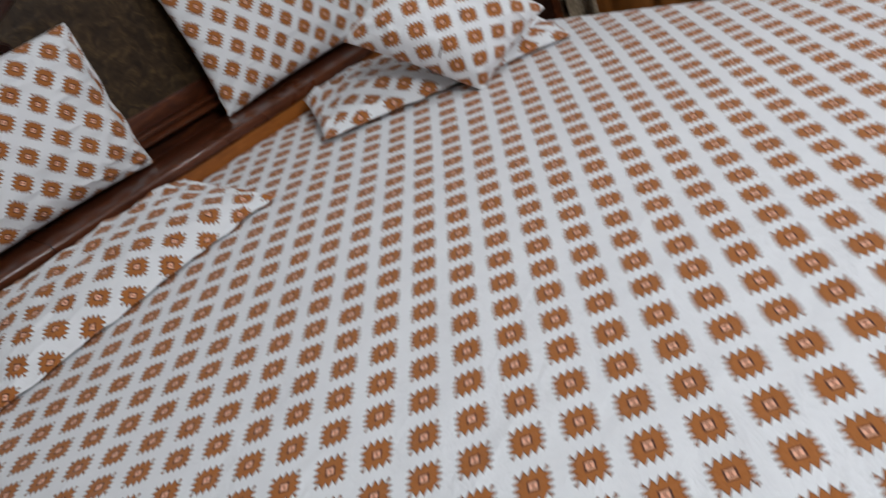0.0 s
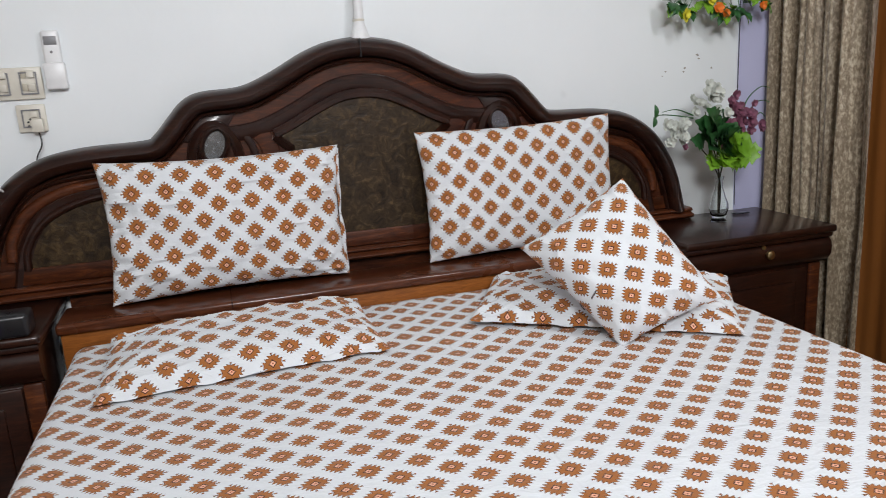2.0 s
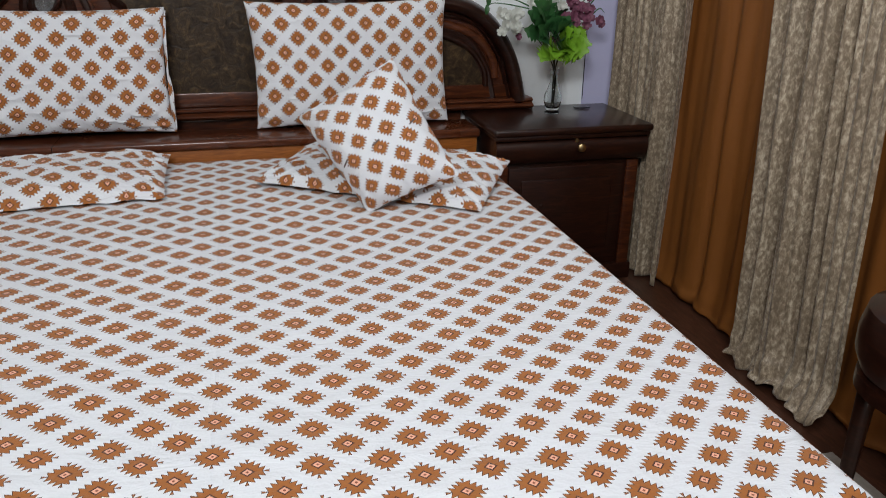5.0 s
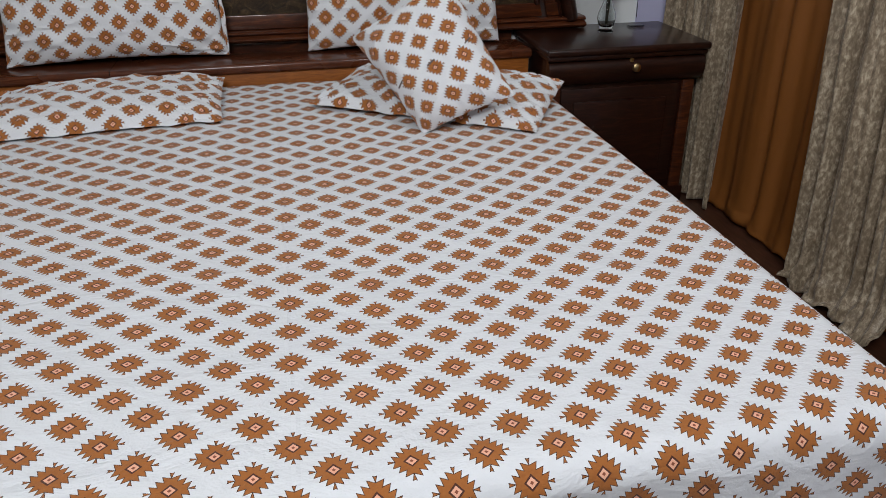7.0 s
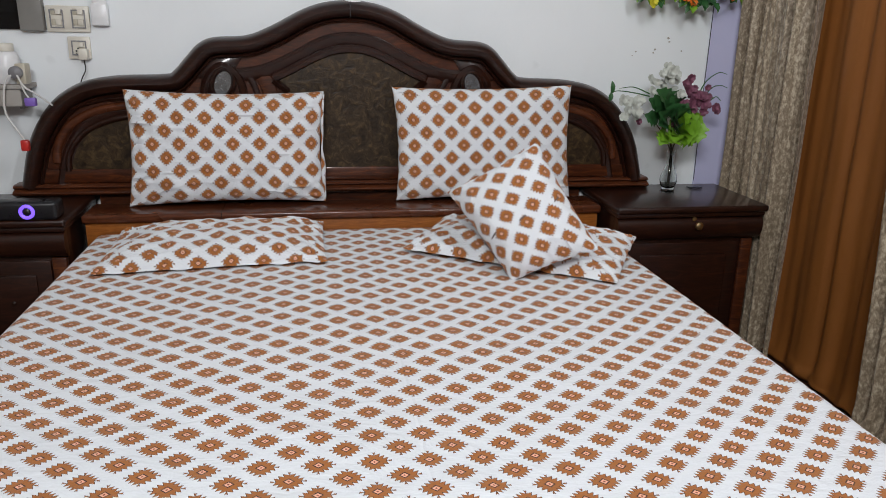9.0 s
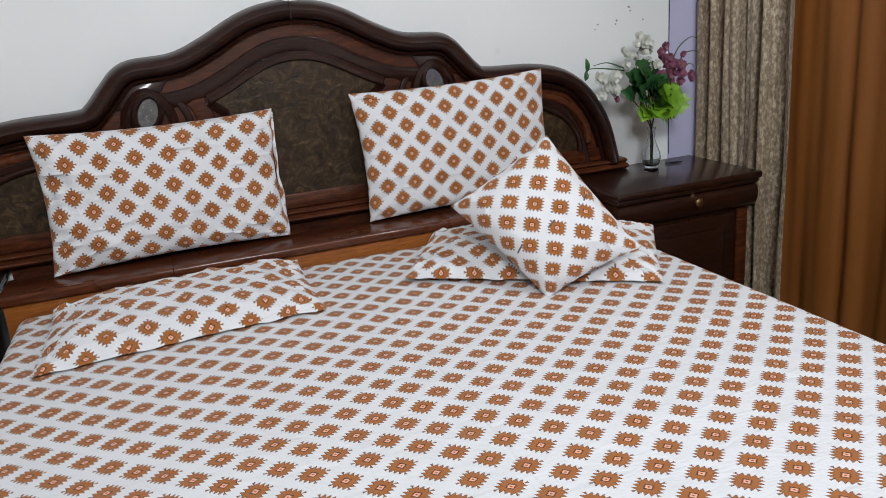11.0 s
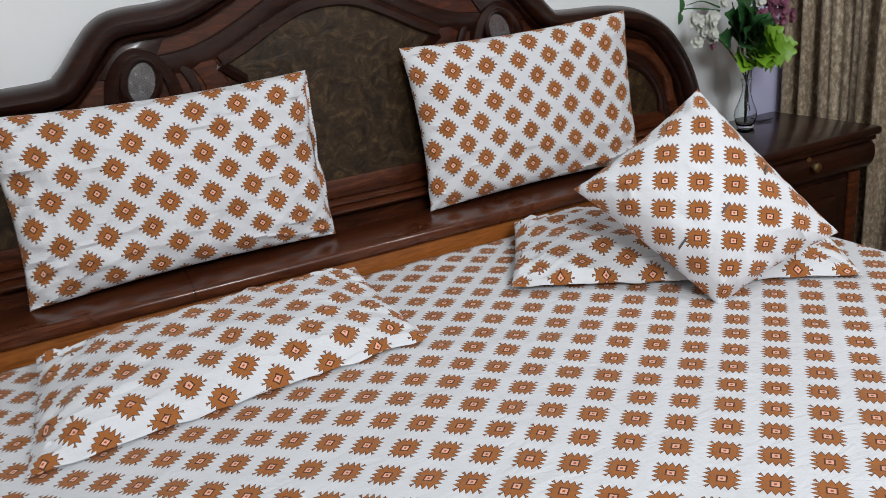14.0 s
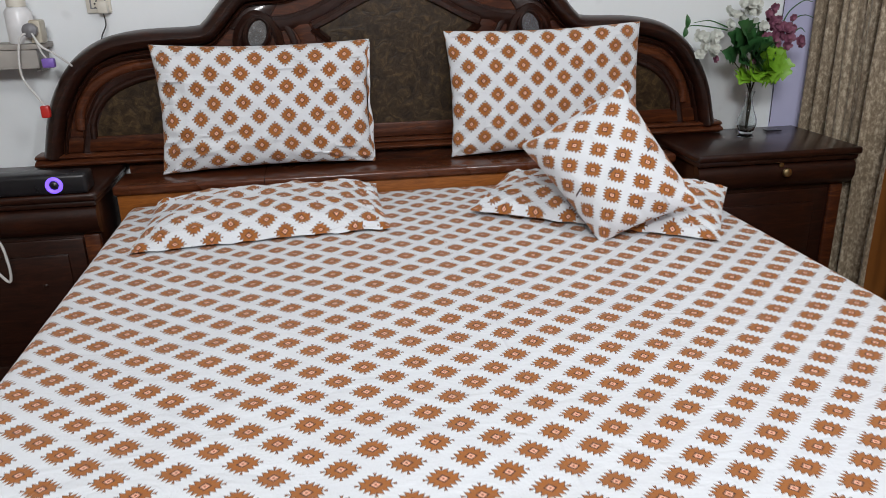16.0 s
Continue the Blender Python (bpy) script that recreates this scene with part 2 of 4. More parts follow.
def lathe(profile, centre, n=28, axis="z"):
    """Turned body from (radius, height) pairs."""
    bm = bmesh.new()
    rings = []
    for r, h in profile:
        ring = []
        for k in range(n):
            a = 2 * math.pi * k / n
            p = Vector((r * math.cos(a), r * math.sin(a), h))
            if axis == "y":
                p = Vector((p.x, -p.z, p.y))
            ring.append(bm.verts.new(p + Vector(centre)))
        rings.append(ring)
    for a, b in zip(rings, rings[1:]):
        for k in range(n):
            bm.faces.new((a[k], a[(k + 1) % n], b[(k + 1) % n], b[k]))
    for ring in (rings[0], rings[-1]):
        bm.faces.new(ring)
    bmesh.ops.recalc_face_normals(bm, faces=bm.faces)
    return bm


def spline(points, per=8):
    """Catmull-Rom curve through points."""
    pts = [Vector(p) for p in points]
    pts = [2 * pts[0] - pts[1]] + pts + [2 * pts[-1] - pts[-2]]
    out = []
    for a, b, c, d in zip(pts, pts[1:], pts[2:], pts[3:]):
        for k in range(per):
            t = k / per
            out.append(0.5 * (2 * b + (c - a) * t + (2 * a - 5 * b + 4 * c - d) * t * t + (3 * b - a - 3 * c + d) * t ** 3))
    out.append(pts[-2])
    return out


def tube(points, r, n=8, per=6):
    """Round cable or stem along a smooth curve; r may taper to r[1]."""
    path = spline(points, per)
    r0, r1 = r if isinstance(r, tuple) else (r, r)
    bm = bmesh.new()
    rings = []
    for k, p in enumerate(path):
        d = (path[min(k + 1, len(path) - 1)] - path[max(k - 1, 0)]).normalized()
        s = d.cross(Vector((0.31, 0.87, 0.4))).normalized()
        u = d.cross(s)
        rr = r0 + (r1 - r0) * k / (len(path) - 1)
        rings.append([bm.verts.new(p + rr * (math.cos(2 * math.pi * j / n) * s + math.sin(2 * math.pi * j / n) * u)) for j in range(n)])
    for a, b in zip(rings, rings[1:]):
        for j in range(n):
            bm.faces.new((a[j], a[(j + 1) % n], b[(j + 1) % n], b[j]))
    bm.faces.new(rings[0]), bm.faces.new(rings[-1])
    bmesh.ops.recalc_face_normals(bm, faces=bm.faces)
    return bm


def plate(outline, y_back, y_front, bevel=0.0):
    """A board of the outline (x, z), from y_back forward to y_front."""
    bm = bmesh.new()
    vs = [bm.verts.new((p[0], y_back, p[1])) for p in outline]
    f = bm.faces.new(vs)
    r = bmesh.ops.extrude_face_region(bm, geom=[f])
    top = [v for v in r["geom"] if isinstance(v, bmesh.types.BMVert)]
    bmesh.ops.translate(bm, vec=(0, y_front - y_back, 0), verts=top)
    bmesh.ops.recalc_face_normals(bm, faces=bm.faces)
    if bevel:
        edges = [e for e in bm.edges if all(abs(v.co.y - y_front) < 1e-5 for v in e.verts)]
        bmesh.ops.bevel(bm, geom=edges, offset=bevel, segments=2, profile=0.5, affect="EDGES")
    return bm


def moulding(path, profile, side=1.0, closed=False):
    """A strip with the cross-section profile, (inset, y) pairs, along the path (x, z)."""
    pts = [Vector((p[0], p[1])) for p in path]
    n = len(pts)
    bm = bmesh.new()
    rows = []
    for k, p in enumerate(pts):
        a = pts[(k - 1) % n] if closed else pts[max(k - 1, 0)]
        b = pts[(k + 1) % n] if closed else pts[min(k + 1, n - 1)]
        d1, d2 = (p - a), (b - p)
        d1 = d1.normalized() if d1.length > 1e-9 else d2.normalized()
        d2 = d2.normalized() if d2.length > 1e-9 else d1
        m = (d1 + d2).normalized()
        nor = Vector((m.y, -m.x)) * side
        nor /= max(0.5, nor.dot(Vector((d1.y, -d1.x)) * side))
        rows.append([bm.verts.new((p.x + nor.x * s, y, p.y + nor.y * s)) for s, y in profile])
    for k in range(n if closed else n - 1):
        a, b = rows[k], rows[(k + 1) % n]
        for j in range(len(profile) - 1):
            bm.faces.new((a[j], a[j + 1], b[j + 1], b[j]))
    if not closed:
        for r in (rows[0], rows[-1]):
            bm.faces.new(r)
    bmesh.ops.recalc_face_normals(bm, faces=bm.faces)
    return bm


def ridge(width, y0, y1, n=8):
    """Half-round cross-section of that width, from y0 out to y1."""
    out = [(0, y0)]
    for k in range(n + 1):
        a = math.pi * k / n
        out.append((width * (0.5 - 0.5 * math.cos(a)), y0 + (y1 - y0) * (0.25 + 0.75 * math.sin(a))))
    return out + [(width, y0)]


# ---- setting ----
X0, X1, Y0, H = -2.35, 1.765, -4.3, 2.85


def structure(name, bm, mat, label, category):
    ob = part(name, bm, mat, None, "", False)
    return tagged(ob, label, category, kind="structure")


structure("floor", box(X0 - .15, X1 + .15, Y0 - .15, .15, -.12, 0), FLOOR_M, "dark red-brown floor beside the bed", "floor")
structure("ceiling", box(X0 - .15, X1 + .15, Y0 - .15, .15, H, H + .12), CEILING, "plain white painted ceiling", "ceiling")
structure("wall_north", box(X0 - .15, X1 + .15, 0, .15, 0, H), PLASTER, "cool white plastered wall behind the headboard", "wall")
structure("wall_east", box(X1, X1 + .15, Y0, 0, 0, H), LAVENDER, "lavender painted wall behind the curtains", "wall")
# west and south walls are unseen; their tan only dims the reflected light
structure("wall_west", box(X0 - .15, X0, Y0, 0, 0, H), TAN, "unseen closing wall, toned tan to dim reflections", "wall")
structure("wall_south", box(X0 - .15, X1 + .15, Y0 - .15, Y0, 0, H), TAN, "unseen closing wall, toned tan to dim reflections", "wall")
structure("trim", box(1.515, 1.763, -.006, -.0005, 0, H - .002), LAVENDER, "lavender painted strip of wall beside the curtain", "wall")



def paint_chips(wall):
    """Flaked spots in the paint beside the hanging flowers."""
    rng = random.Random(8)
    for x, z, r in ((1.19, 1.207, .007), (1.274, 1.216, .009), (1.268, 1.203, .006), (1.393, 1.211, .007), (1.176, 1.19, .005), (1.33, 1.262, .010), (1.335, 1.248, .007)):
        r *= .62
        pts = [(x + r * rng.uniform(.6, 1.5) * math.cos(a), z + r * rng.uniform(.4, 1.0) * math.sin(a)) for a in [2 * math.pi * k / 9 for k in range(9)]]
        part("paint_chip", plate(pts, -.0002, -.0016), CONCRETE, wall)


paint_chips(bpy.data.objects["wall_north"])

# ---- bed ----
ZM, HW, HEAD, FOOT = 0.55, 0.939, -0.315, -2.29
HALF = [(0, 1.372), (.095, 1.362), (.18, 1.333), (.286, 1.277), (.384, 1.238), (.505, 1.228), (.56, 1.205), (.606, 1.158),
        (.652, 1.108), (.69, 1.092), (.862, 1.085), (.985, 1.06), (1.078, 1.005), (1.145, .925), (1.195, .825), (1.232, .685)]
CREST = [(p.x, p.y) for p in spline([(-x, z) for x, z in reversed(HALF)] + HALF[1:], 6)]


def inset(path, d):
    """The path moved down and in by d."""
    pts = [Vector(p) for p in path]
    out = []
    for k, p in enumerate(pts):
        t = (pts[min(k + 1, len(pts) - 1)] - pts[max(k - 1, 0)]).normalized()
        q = p + Vector((t.y, -t.x)) * d
        out.append((q.x, q.y))
    return out


def arch(half, per=6):
    return [(p.x, p.y) for p in spline([(-x, z) for x, z in reversed(half)] + half[1:], per)]


def double_bed():
    bed = thing("double_bed", "dark mahogany double bed with an arched carved headboard", "bed", (0, -1.2, 0))
    board = part("headboard", plate(CREST + [(1.232, .646), (.97, .646), (.97, .30), (-.97, .30), (-.97, .646), (-1.232, .646)], -.004, -.045), W_RED, bed, "red-brown wooden headboard panel")
    # broad rounded crest, then a bead and a step
    part("crest_moulding", moulding(CREST, [(-.004, -.012), (-.008, -.05), (-.001, -.076), (.011, -.095), (.027, -.102), (.043, -.094), (.053, -.076), (.056, -.046)]),
         W_DARK, board, "dark rounded crest moulding")
    part("bead", moulding(inset(CREST, .057), ridge(.013, -.044, -.074, 6)), W_DARK, board)
    part("inner_step", moulding(inset(CREST, .108), [(0, -.044), (.004, -.056), (.014, -.062), (.036, -.056), (.05, -.050), (.052, -.044)]), W_DARK, board)
    part("crest_joint", box(-.0012, .0012, -.1032, -.05, 1.315, 1.3735), BLACK_PL, board)
    # centre panel with its arched frame
    half = [(0, 1.196), (.075, 1.186), (.155, 1.152), (.225, 1.115), (.29, 1.085)]
    top = arch(half)
    part("centre_panel", plate(top + [(.240, 1.045), (.232, .90), (.232, .725), (-.232, .725), (-.232, .90), (-.240, 1.045)], -.044, -.053), LEATHER, board, "mottled brown leatherette panel")
    part("panel_frame", moulding(top, [(-.022, -.044), (-.020, -.066), (-.008, -.074), (.006, -.070), (.012, -.052)]), W_DARK, board)
    for s in (-1, 1):
        leg = [(s * .292, 1.085), (s * .243, 1.045), (s * .234, .90), (s * .234, .715)]
        part("panel_frame", moulding(leg, [(-.018, -.044), (-.016, -.062), (0, -.070), (.010, -.052)], s), W_DARK, board)
        # slanting carved bars between the panel and the oval
        for dx, prof, mt in ((.0, [(0, -.044), (.003, -.053), (.012, -.056), (.022, -.053), (.025, -.044)], W_DARK),
                             (-.034, [(0, -.044), (.003, -.050), (.028, -.053), (.054, -.050), (.058, -.044)], W_RED)):
            bar = [(s * (.405 + dx), 1.105 + dx * .25), (s * (.372 + dx), 1.03), (s * (.358 + dx), .88)]
            part("carved_bar", moulding([(p.x, p.y) for p in spline(bar, 5)], prof, s), mt, board)
        # oval inlay in its raised ring
        cx, cz = s * .482, 1.068
        ring = [(cx + .036 * math.cos(a) - s * .010 * math.sin(a), cz + .050 * math.sin(a)) for a in [2 * math.pi * k / 28 for k in range(28)]]
        part("oval_ring", moulding(ring, [(-.012, -.050), (-.011, -.074), (-.002, -.080), (.007, -.066)], -1, True), W_DARK, board)
        hood = [(cx - .066, .93), (cx - .064, 1.03), (cx - .044, 1.092), (cx, 1.124), (cx + .044, 1.092), (cx + .064, 1.03), (cx + .066, .93)]
        part("oval_hood", moulding([(p.x, p.y) for p in spline(hood, 6)], [(-.026, -.044), (-.021, -.066), (-.006, -.078), (.004, -.072), (.008, -.044)]), W_DARK, board)
        part("oval_inlay", plate(ring, -.046, -.0685), SILVER, board, "silvered oval inlay")
        # quarter-round side panel
        q = [(s * .66, .935), (s * .80, .932), (s * .90, .915), (s * .99, .872), (s * 1.045, .80), (s * 1.055, .735)]
        qc = [(p.x, p.y) for p in spline(q, 6)]
        part("side_panel", plate((qc + [(s * .66, .735)])[:: s], -.044, -.052), LEATHER, board, "dark brown leatherette side panel")
        for off, w, mt in ((.0, .026, W_DARK), (.040, .034, W_TOP), (.085, .02, W_DARK)):
            path = [(p[0] + s * off * .85, p[1] + off * .8) for p in qc]
            part("arched_moulding", moulding(path, ridge(w, -.043, -.066, 6), -s), mt, board)
    part("lower_rail", box(-1.225, 1.225, -.058, -.0445, .690, .742, .005), W_RED, board)
    part("base_moulding", moulding([(-1.262, .688), (1.262, .688)], [(0, -.01), (0, -.070), (.003, -.082), (.008, -.087), (.013, -.083), (.016, -.074), (.019, -.078), (.023, -.094), (.029, -.099), (.035, -.094), (.038, -.080), (.042, -.078), (.042, -.01)]), W_TOP, board)
    # ledge along the head with an orange front
    shelf = part("ledge", box(-.975, .975, -.302, -.112, .588, .622, .011, 3), W_TOP, bed, "polished dark wooden ledge")
    part("ledge_joint", box(-.4915, -.4885, -.3035, -.12, .60, .6226), W_DARK, shelf)
    part("front_panel", box(-.965, .965, -.288, -.20, .36, .590, .002), W_ORANGE, bed, "orange veneered panel under the ledge")
    part("box_body", box(-.96, .96, -.20, -.005, .12, .588), W_DARK, bed)
    for s in (-1, 1):
        part("side_rail", box(s * .90, s * .86, FOOT + .03, -.2, .14, .34, .006), W_DARK, bed)
        for y in (FOOT + .08, -.4):
            part("leg", box(s * .90, s * .82, y - .04, y + .04, 0, .16, .006), W_DARK, bed)
    part("foot_rail", box(-.9, .9, FOOT + .02, FOOT + .06, .14, .36, .006), W_DARK, bed)
    part("slat_base", box(-.89, .89, FOOT + .05, -.2, .30, .335, .003), W_DARK, bed)
    return bed


double_bed()
mat_bm = box(-HW + .02, HW - .02, FOOT + .03, HEAD - .004, .337, ZM - .014, .045, 3)
tagged(part("mattress", mat_bm, MATTRESS_M), "pale mattress hidden under the printed sheet", "mattress")


STRETCH_A = (-0.949, 10.3, -0.1166, 0.4473, 0.3862, 0.1582, 0.2969, 0.1032, 0.06501, 0.003559, -0.3826, -0.07968, -0.1245, -0.1669, -0.05796)
STRETCH_B = (1.747, 0.4662, 11.27, 0.9208, -0.4156, 0.2693, -0.1604, 0.6876, -0.476, -0.6317, -0.5742, 0.09297, -0.4537, 0.415, 0.2466)


def lattice(x, y):
    """Repeats of the print along the sheet's width and length, on a cloth that is pulled a little askew."""
    xc, yc = max(-.78, min(.86, x)), max(-2.13, min(-.78, y)) + 1.6
    dx, dy = x - xc, y + 1.6 - yc
    terms = [(i, k - i) for k in range(5) for i in range(k, -1, -1)]
    out = []
    for c in (STRETCH_A, STRETCH_B):
        f = sum(v * xc ** i * yc ** j for v, (i, j) in zip(c, terms))
        fx = sum(v * i * xc ** (i - 1) * yc ** j for v, (i, j) in zip(c, terms) if i)
        fy = sum(v * j * xc ** i * yc ** (j - 1) for v, (i, j) in zip(c, terms) if j)
        out.append(f + fx * dx + fy * dy)
    return tuple(out)


def bed_sheet():
    """One cloth: flat on top, rounded over the edges and hanging at the sides and the foot."""
    bm = bmesh.new()
    uv = bm.loops.layers.uv.new("UVMap")
    r, drop = .045, .30

    def bend(d):
        """Arc length past the start of the rounding: how far out and how far down."""
        if d <= 0:
            return 0.0, 0.0
        a = d / r
        if a < math.pi / 2:
            return r * math.sin(a), r * (1 - math.cos(a))
        return r, r + d - r * math.pi / 2
    flat, far = HW - r, FOOT + r
    xs = [-flat - drop + (flat * 2 + 2 * drop) * k / 190 for k in range(191)]
    ys = [HEAD + .0 - (HEAD - far + drop) * k / 190 for k in range(191)]
    grid = []
    for y in ys:
        row = []
        for x in xs:
            ox, zx = bend(abs(x) - flat)
            oy, zy = bend(far - y)
            px = math.copysign(min(abs(x), flat) + ox, x)
            py = max(y, far) - oy
            z = ZM - max(zx, zy)
            hang = max(zx, zy)
            if zx > r:
                px += math.copysign(.012 * math.sin(y * 17 + 1.2 * math.sin(y * 5)) * min(1, hang / .2) - .02 * min(zx, .1), x)
            if zy > r:
                py += .014 * math.sin(x * 15 + 2 * math.sin(x * 4)) * min(1, hang / .2)
            p = Vector((x, y, 0))
            wave = noise.noise(p * 2.1) * .006 + noise.noise(p * 6 + Vector((3, 1, 0))) * .0022
            # long soft creases pulled across the cloth
            c = x * .55 + y * .83 + .05 * noise.noise(p * 3)
            wave += .0022 * max(0, 1 - abs((c * 2.2) % 1 - .5) * 16)
            # fold line along the cloth
            wave += .0018 * max(0, 1 - abs(x + .005 - .03 * (y + 1)) / .012)
            edge = min(1.0, max(0.0, (flat - abs(x)) / .1 + .4))
            row.append((bm.verts.new((px, py, z + wave * edge)), lattice(x, y)))
        grid.append(row)
    for a, b in zip(grid, grid[1:]):
        for k in range(len(a) - 1):
            four = (a[k], b[k], b[k + 1], a[k + 1])
            f = bm.faces.new([v for v, _ in four])
            for lp, (_, t) in zip(f.loops, four):
                lp[uv].uv = t
    bmesh.ops.recalc_face_normals(bm, faces=bm.faces)
    ob = part("bed_sheet", bm, PRINT)
    s = ob.modifiers.new("thickness", "SOLIDIFY")
    s.thickness, s.offset = .003, -1
    return tagged(ob, "white cotton bed sheet printed with rust toothed diamonds", "sheet")


bed_sheet()


def pillow(label, corners, thick, phase, back=1.0, wrinkle=.004, seed=0, n=72, soft=.42, pinch=.05, sag=0.0, repeat=.0965):
    """A filled case between four corners (front lower left, right, upper right, left)."""
    bl, br, tr, tl = (Vector(c) for c in corners)
    nor = ((br - tl).cross(tr - bl)).normalized()
    size = max((br - bl).length, (tl - bl).length)
    bm = bmesh.new()
    uv = bm.loops.layers.uv.new("UVMap")
    sides = []
    off = Vector((seed * 7.3, seed * 3.1, 0))
    rim = {}
    for face in (1, -1):
        grid = []
        for j in range(n + 1):
            row = []
            for i in range(n + 1):
                u, v = 2 * i / n - 1, 2 * j / n - 1
                # denser near the rim
                u, v = math.sin(u * math.pi / 2 * .92) / math.sin(math.pi / 2 * .92), math.sin(v * math.pi / 2 * .92) / math.sin(math.pi / 2 * .92)
                su, sv = u * (1 - pinch * (1 - v * v) * .8), v * (1 - pinch * (1 - u * u))
                a, b = (su + 1) / 2, (sv + 1) / 2
                p = (bl * (1 - a) + br * a) * (1 - b) + (tl * (1 - a) + tr * a) * b
                h = max(0.0, (1 - u ** 4) * (1 - v ** 4)) ** soft * (1 - .25 * (u * u + v * v) / 2)
                w = Vector((u * size * 3, v * size * 3, face * 2)) + off
                near = 1 - max(abs(u), abs(v))
                crease = noise.noise(w * 1.6) * wrinkle * 1.6 + noise.noise(Vector((w.x * 5, w.y * 2.2, w.z))) * wrinkle * .7
                ruck = math.sin((u if abs(v) > abs(u) else v) * 34 + 5 * noise.noise(w)) * wrinkle * .9 * math.exp(-near * 9)
                # sharp creases pulled towards the corners
                swirl = Vector((w.x * 1.1 + w.y * .7, w.y * 2.3 - w.x * .5, w.z * 3))
                crease += wrinkle * 1.5 * max(0.0, 1 - abs(noise.noise(swirl)) * 5.5) ** 2 * (.3 + (abs(u * v)) ** .5)
                t = face * thick / 2 * h * (1 if face > 0 else back) + (crease + ruck) * min(1, near * 14)
                rimmed = i in (0, n) or j in (0, n)
                if rimmed:
                    key = (i, j)
                    if key not in rim:
                        z = nor * (noise.noise(Vector((u * 6, v * 6, seed))) * wrinkle * 1.5)
                        rim[key] = bm.verts.new(p + z)
                    vert = rim[key]
                else:
                    vert = bm.verts.new(p + nor * t - Vector((0, 0, sag * h)))
                row.append([vert, (0, 0)])
            grid.append(row)
        # the print follows the cloth's own length
        m = n // 2
        along, up = [0.0], [0.0]
        for k in range(n):
            along.append(along[-1] + (grid[m][k + 1][0].co - grid[m][k][0].co).length)
            up.append(up[-1] + (grid[k + 1][m][0].co - grid[k][m][0].co).length)
        for j in range(n + 1):
            for i in range(n + 1):
                grid[j][i][1] = ((along[i] - along[m]) / repeat + phase[0], (up[j] - up[m]) / repeat + phase[1])
        for a, b in zip(grid, grid[1:]):
            for k in range(n):
                four = (a[k], a[k + 1], b[k + 1], b[k])
                if face < 0:
                    four = four[::-1]
                f = bm.faces.new([v for v, _ in four])
                for lp, (_, t) in zip(f.loops, four):
                    lp[uv].uv = t
    bmesh.ops.recalc_face_normals(bm, faces=bm.faces)
    ob = part("pillow", bm, PRINT)
    return tagged(ob, label, "pillow", "pillows on the bed")


pillow("plump white pillow in a rust-diamond printed case leaning on the headboard",
       [(-.832, -.185, .624), (-.108, -.168, .628), (-.106, -.125, 1.046), (-.834, -.112, 1.048)], .135, (-.28, -.155), .55, .0075, 1, 72, .42, .065)
pillow("square-set white printed pillow standing on the ledge against the headboard",
       [(.168, -.165, .625), (.885, -.165, .628), (.880, -.112, 1.076), (.155, -.112, 1.063)], .125, (-.03, .05), .55, .005, 2, 72, .42, .055)
pillow("white printed pillow lying flat on the bed sheet",
       [(-.832, -.785, .557), (-.114, -.750, .568), (-.122, -.340, .592), (-.826, -.348, .578)], .122, (.4, .2), .12, .0055, 3, 72, .80, .03)
pillow("crumpled white printed pillow lying askew under the cushion",
       [(.136, -.649, .572), (.742, -1.045, .562), (.950, -.700, .605), (.34, -.318, .590)], .115, (.1, .6), .15, .0055, 4, 72, .62, .02)


def case_flap(parent):
    """The open end of the pillow case, rumpled beyond the filling."""
    bm = bmesh.new()
    uv = bm.loops.layers.uv.new("UVMap")
    rows = []
    for j in range(31):
        t = j / 30
        z, y = .630 + .405 * t, -.158 + .030 * t
        w = .012 + .0045 * math.sin(t * 8) + .002 * math.sin(t * 19 + 1)
        rows.append([bm.verts.new((-.122 + w * k / 4, y + .003 * math.sin(t * 21 + k * 1.1) * (k / 4) + .008 * (k / 4) * math.sin(t * 7), z)) for k in range(5)])
    for j, (a, b) in enumerate(zip(rows, rows[1:])):
        for k in range(4):
            f = bm.faces.new((a[k], a[k + 1], b[k + 1], b[k]))
            for lp, (i, jj) in zip(f.loops, ((k, j), (k + 1, j), (k + 1, j + 1), (k, j + 1))):
                lp[uv].uv = (3.5 + i * .07, jj * .14)
    ob = part("case_flap", bm, PRINT, parent)
    m = ob.modifiers.new("thickness", "SOLIDIFY")
    m.thickness = .002


case_flap(bpy.data.objects["pillow"])


def cushion():
    ob = pillow("small square white printed cushion tilted on one corner",
                [(.440, -.952, .548), (.684, -1.022, .664), (.548, -.772, .950), (.276, -.700, .775)], .150, (.45, .08), .8, .006, 6, 64, .66, .045, 0.0, .0885)
    ob.name = "cushion"
    verts = ob.data.vertices
    # stray flecks of the print in a slanting row
    for k, spot in enumerate(((.567, -.922, .781), (.473, -.932, .741), (.404, -.898, .680), (.349, -.859, .620))):
        v = min(verts, key=lambda q: (q.co - Vector(spot)).length)
        bm = box(-.011, .011, -.0026, .0026, .0006, .0034, .0006, 1)
        for q in bm.verts:
            q.co.y += .55 * q.co.x + (.0015 if q.co.x > 0 else -.0015)
        turn = v.normal.to_track_quat("Z", "Y").to_matrix().to_4x4() @ pose(0, 0, 0, 0, 0, 12 * k)
        bmesh.ops.transform(bm, matrix=Matrix.Translation(v.co) @ turn, verts=bm.verts)
        part("print_fleck", bm, SEAM, ob, "small grey-brown fleck of the print")
    return tagged(ob, category="cushion")


cushion()

# ---- bedside cabinets ----


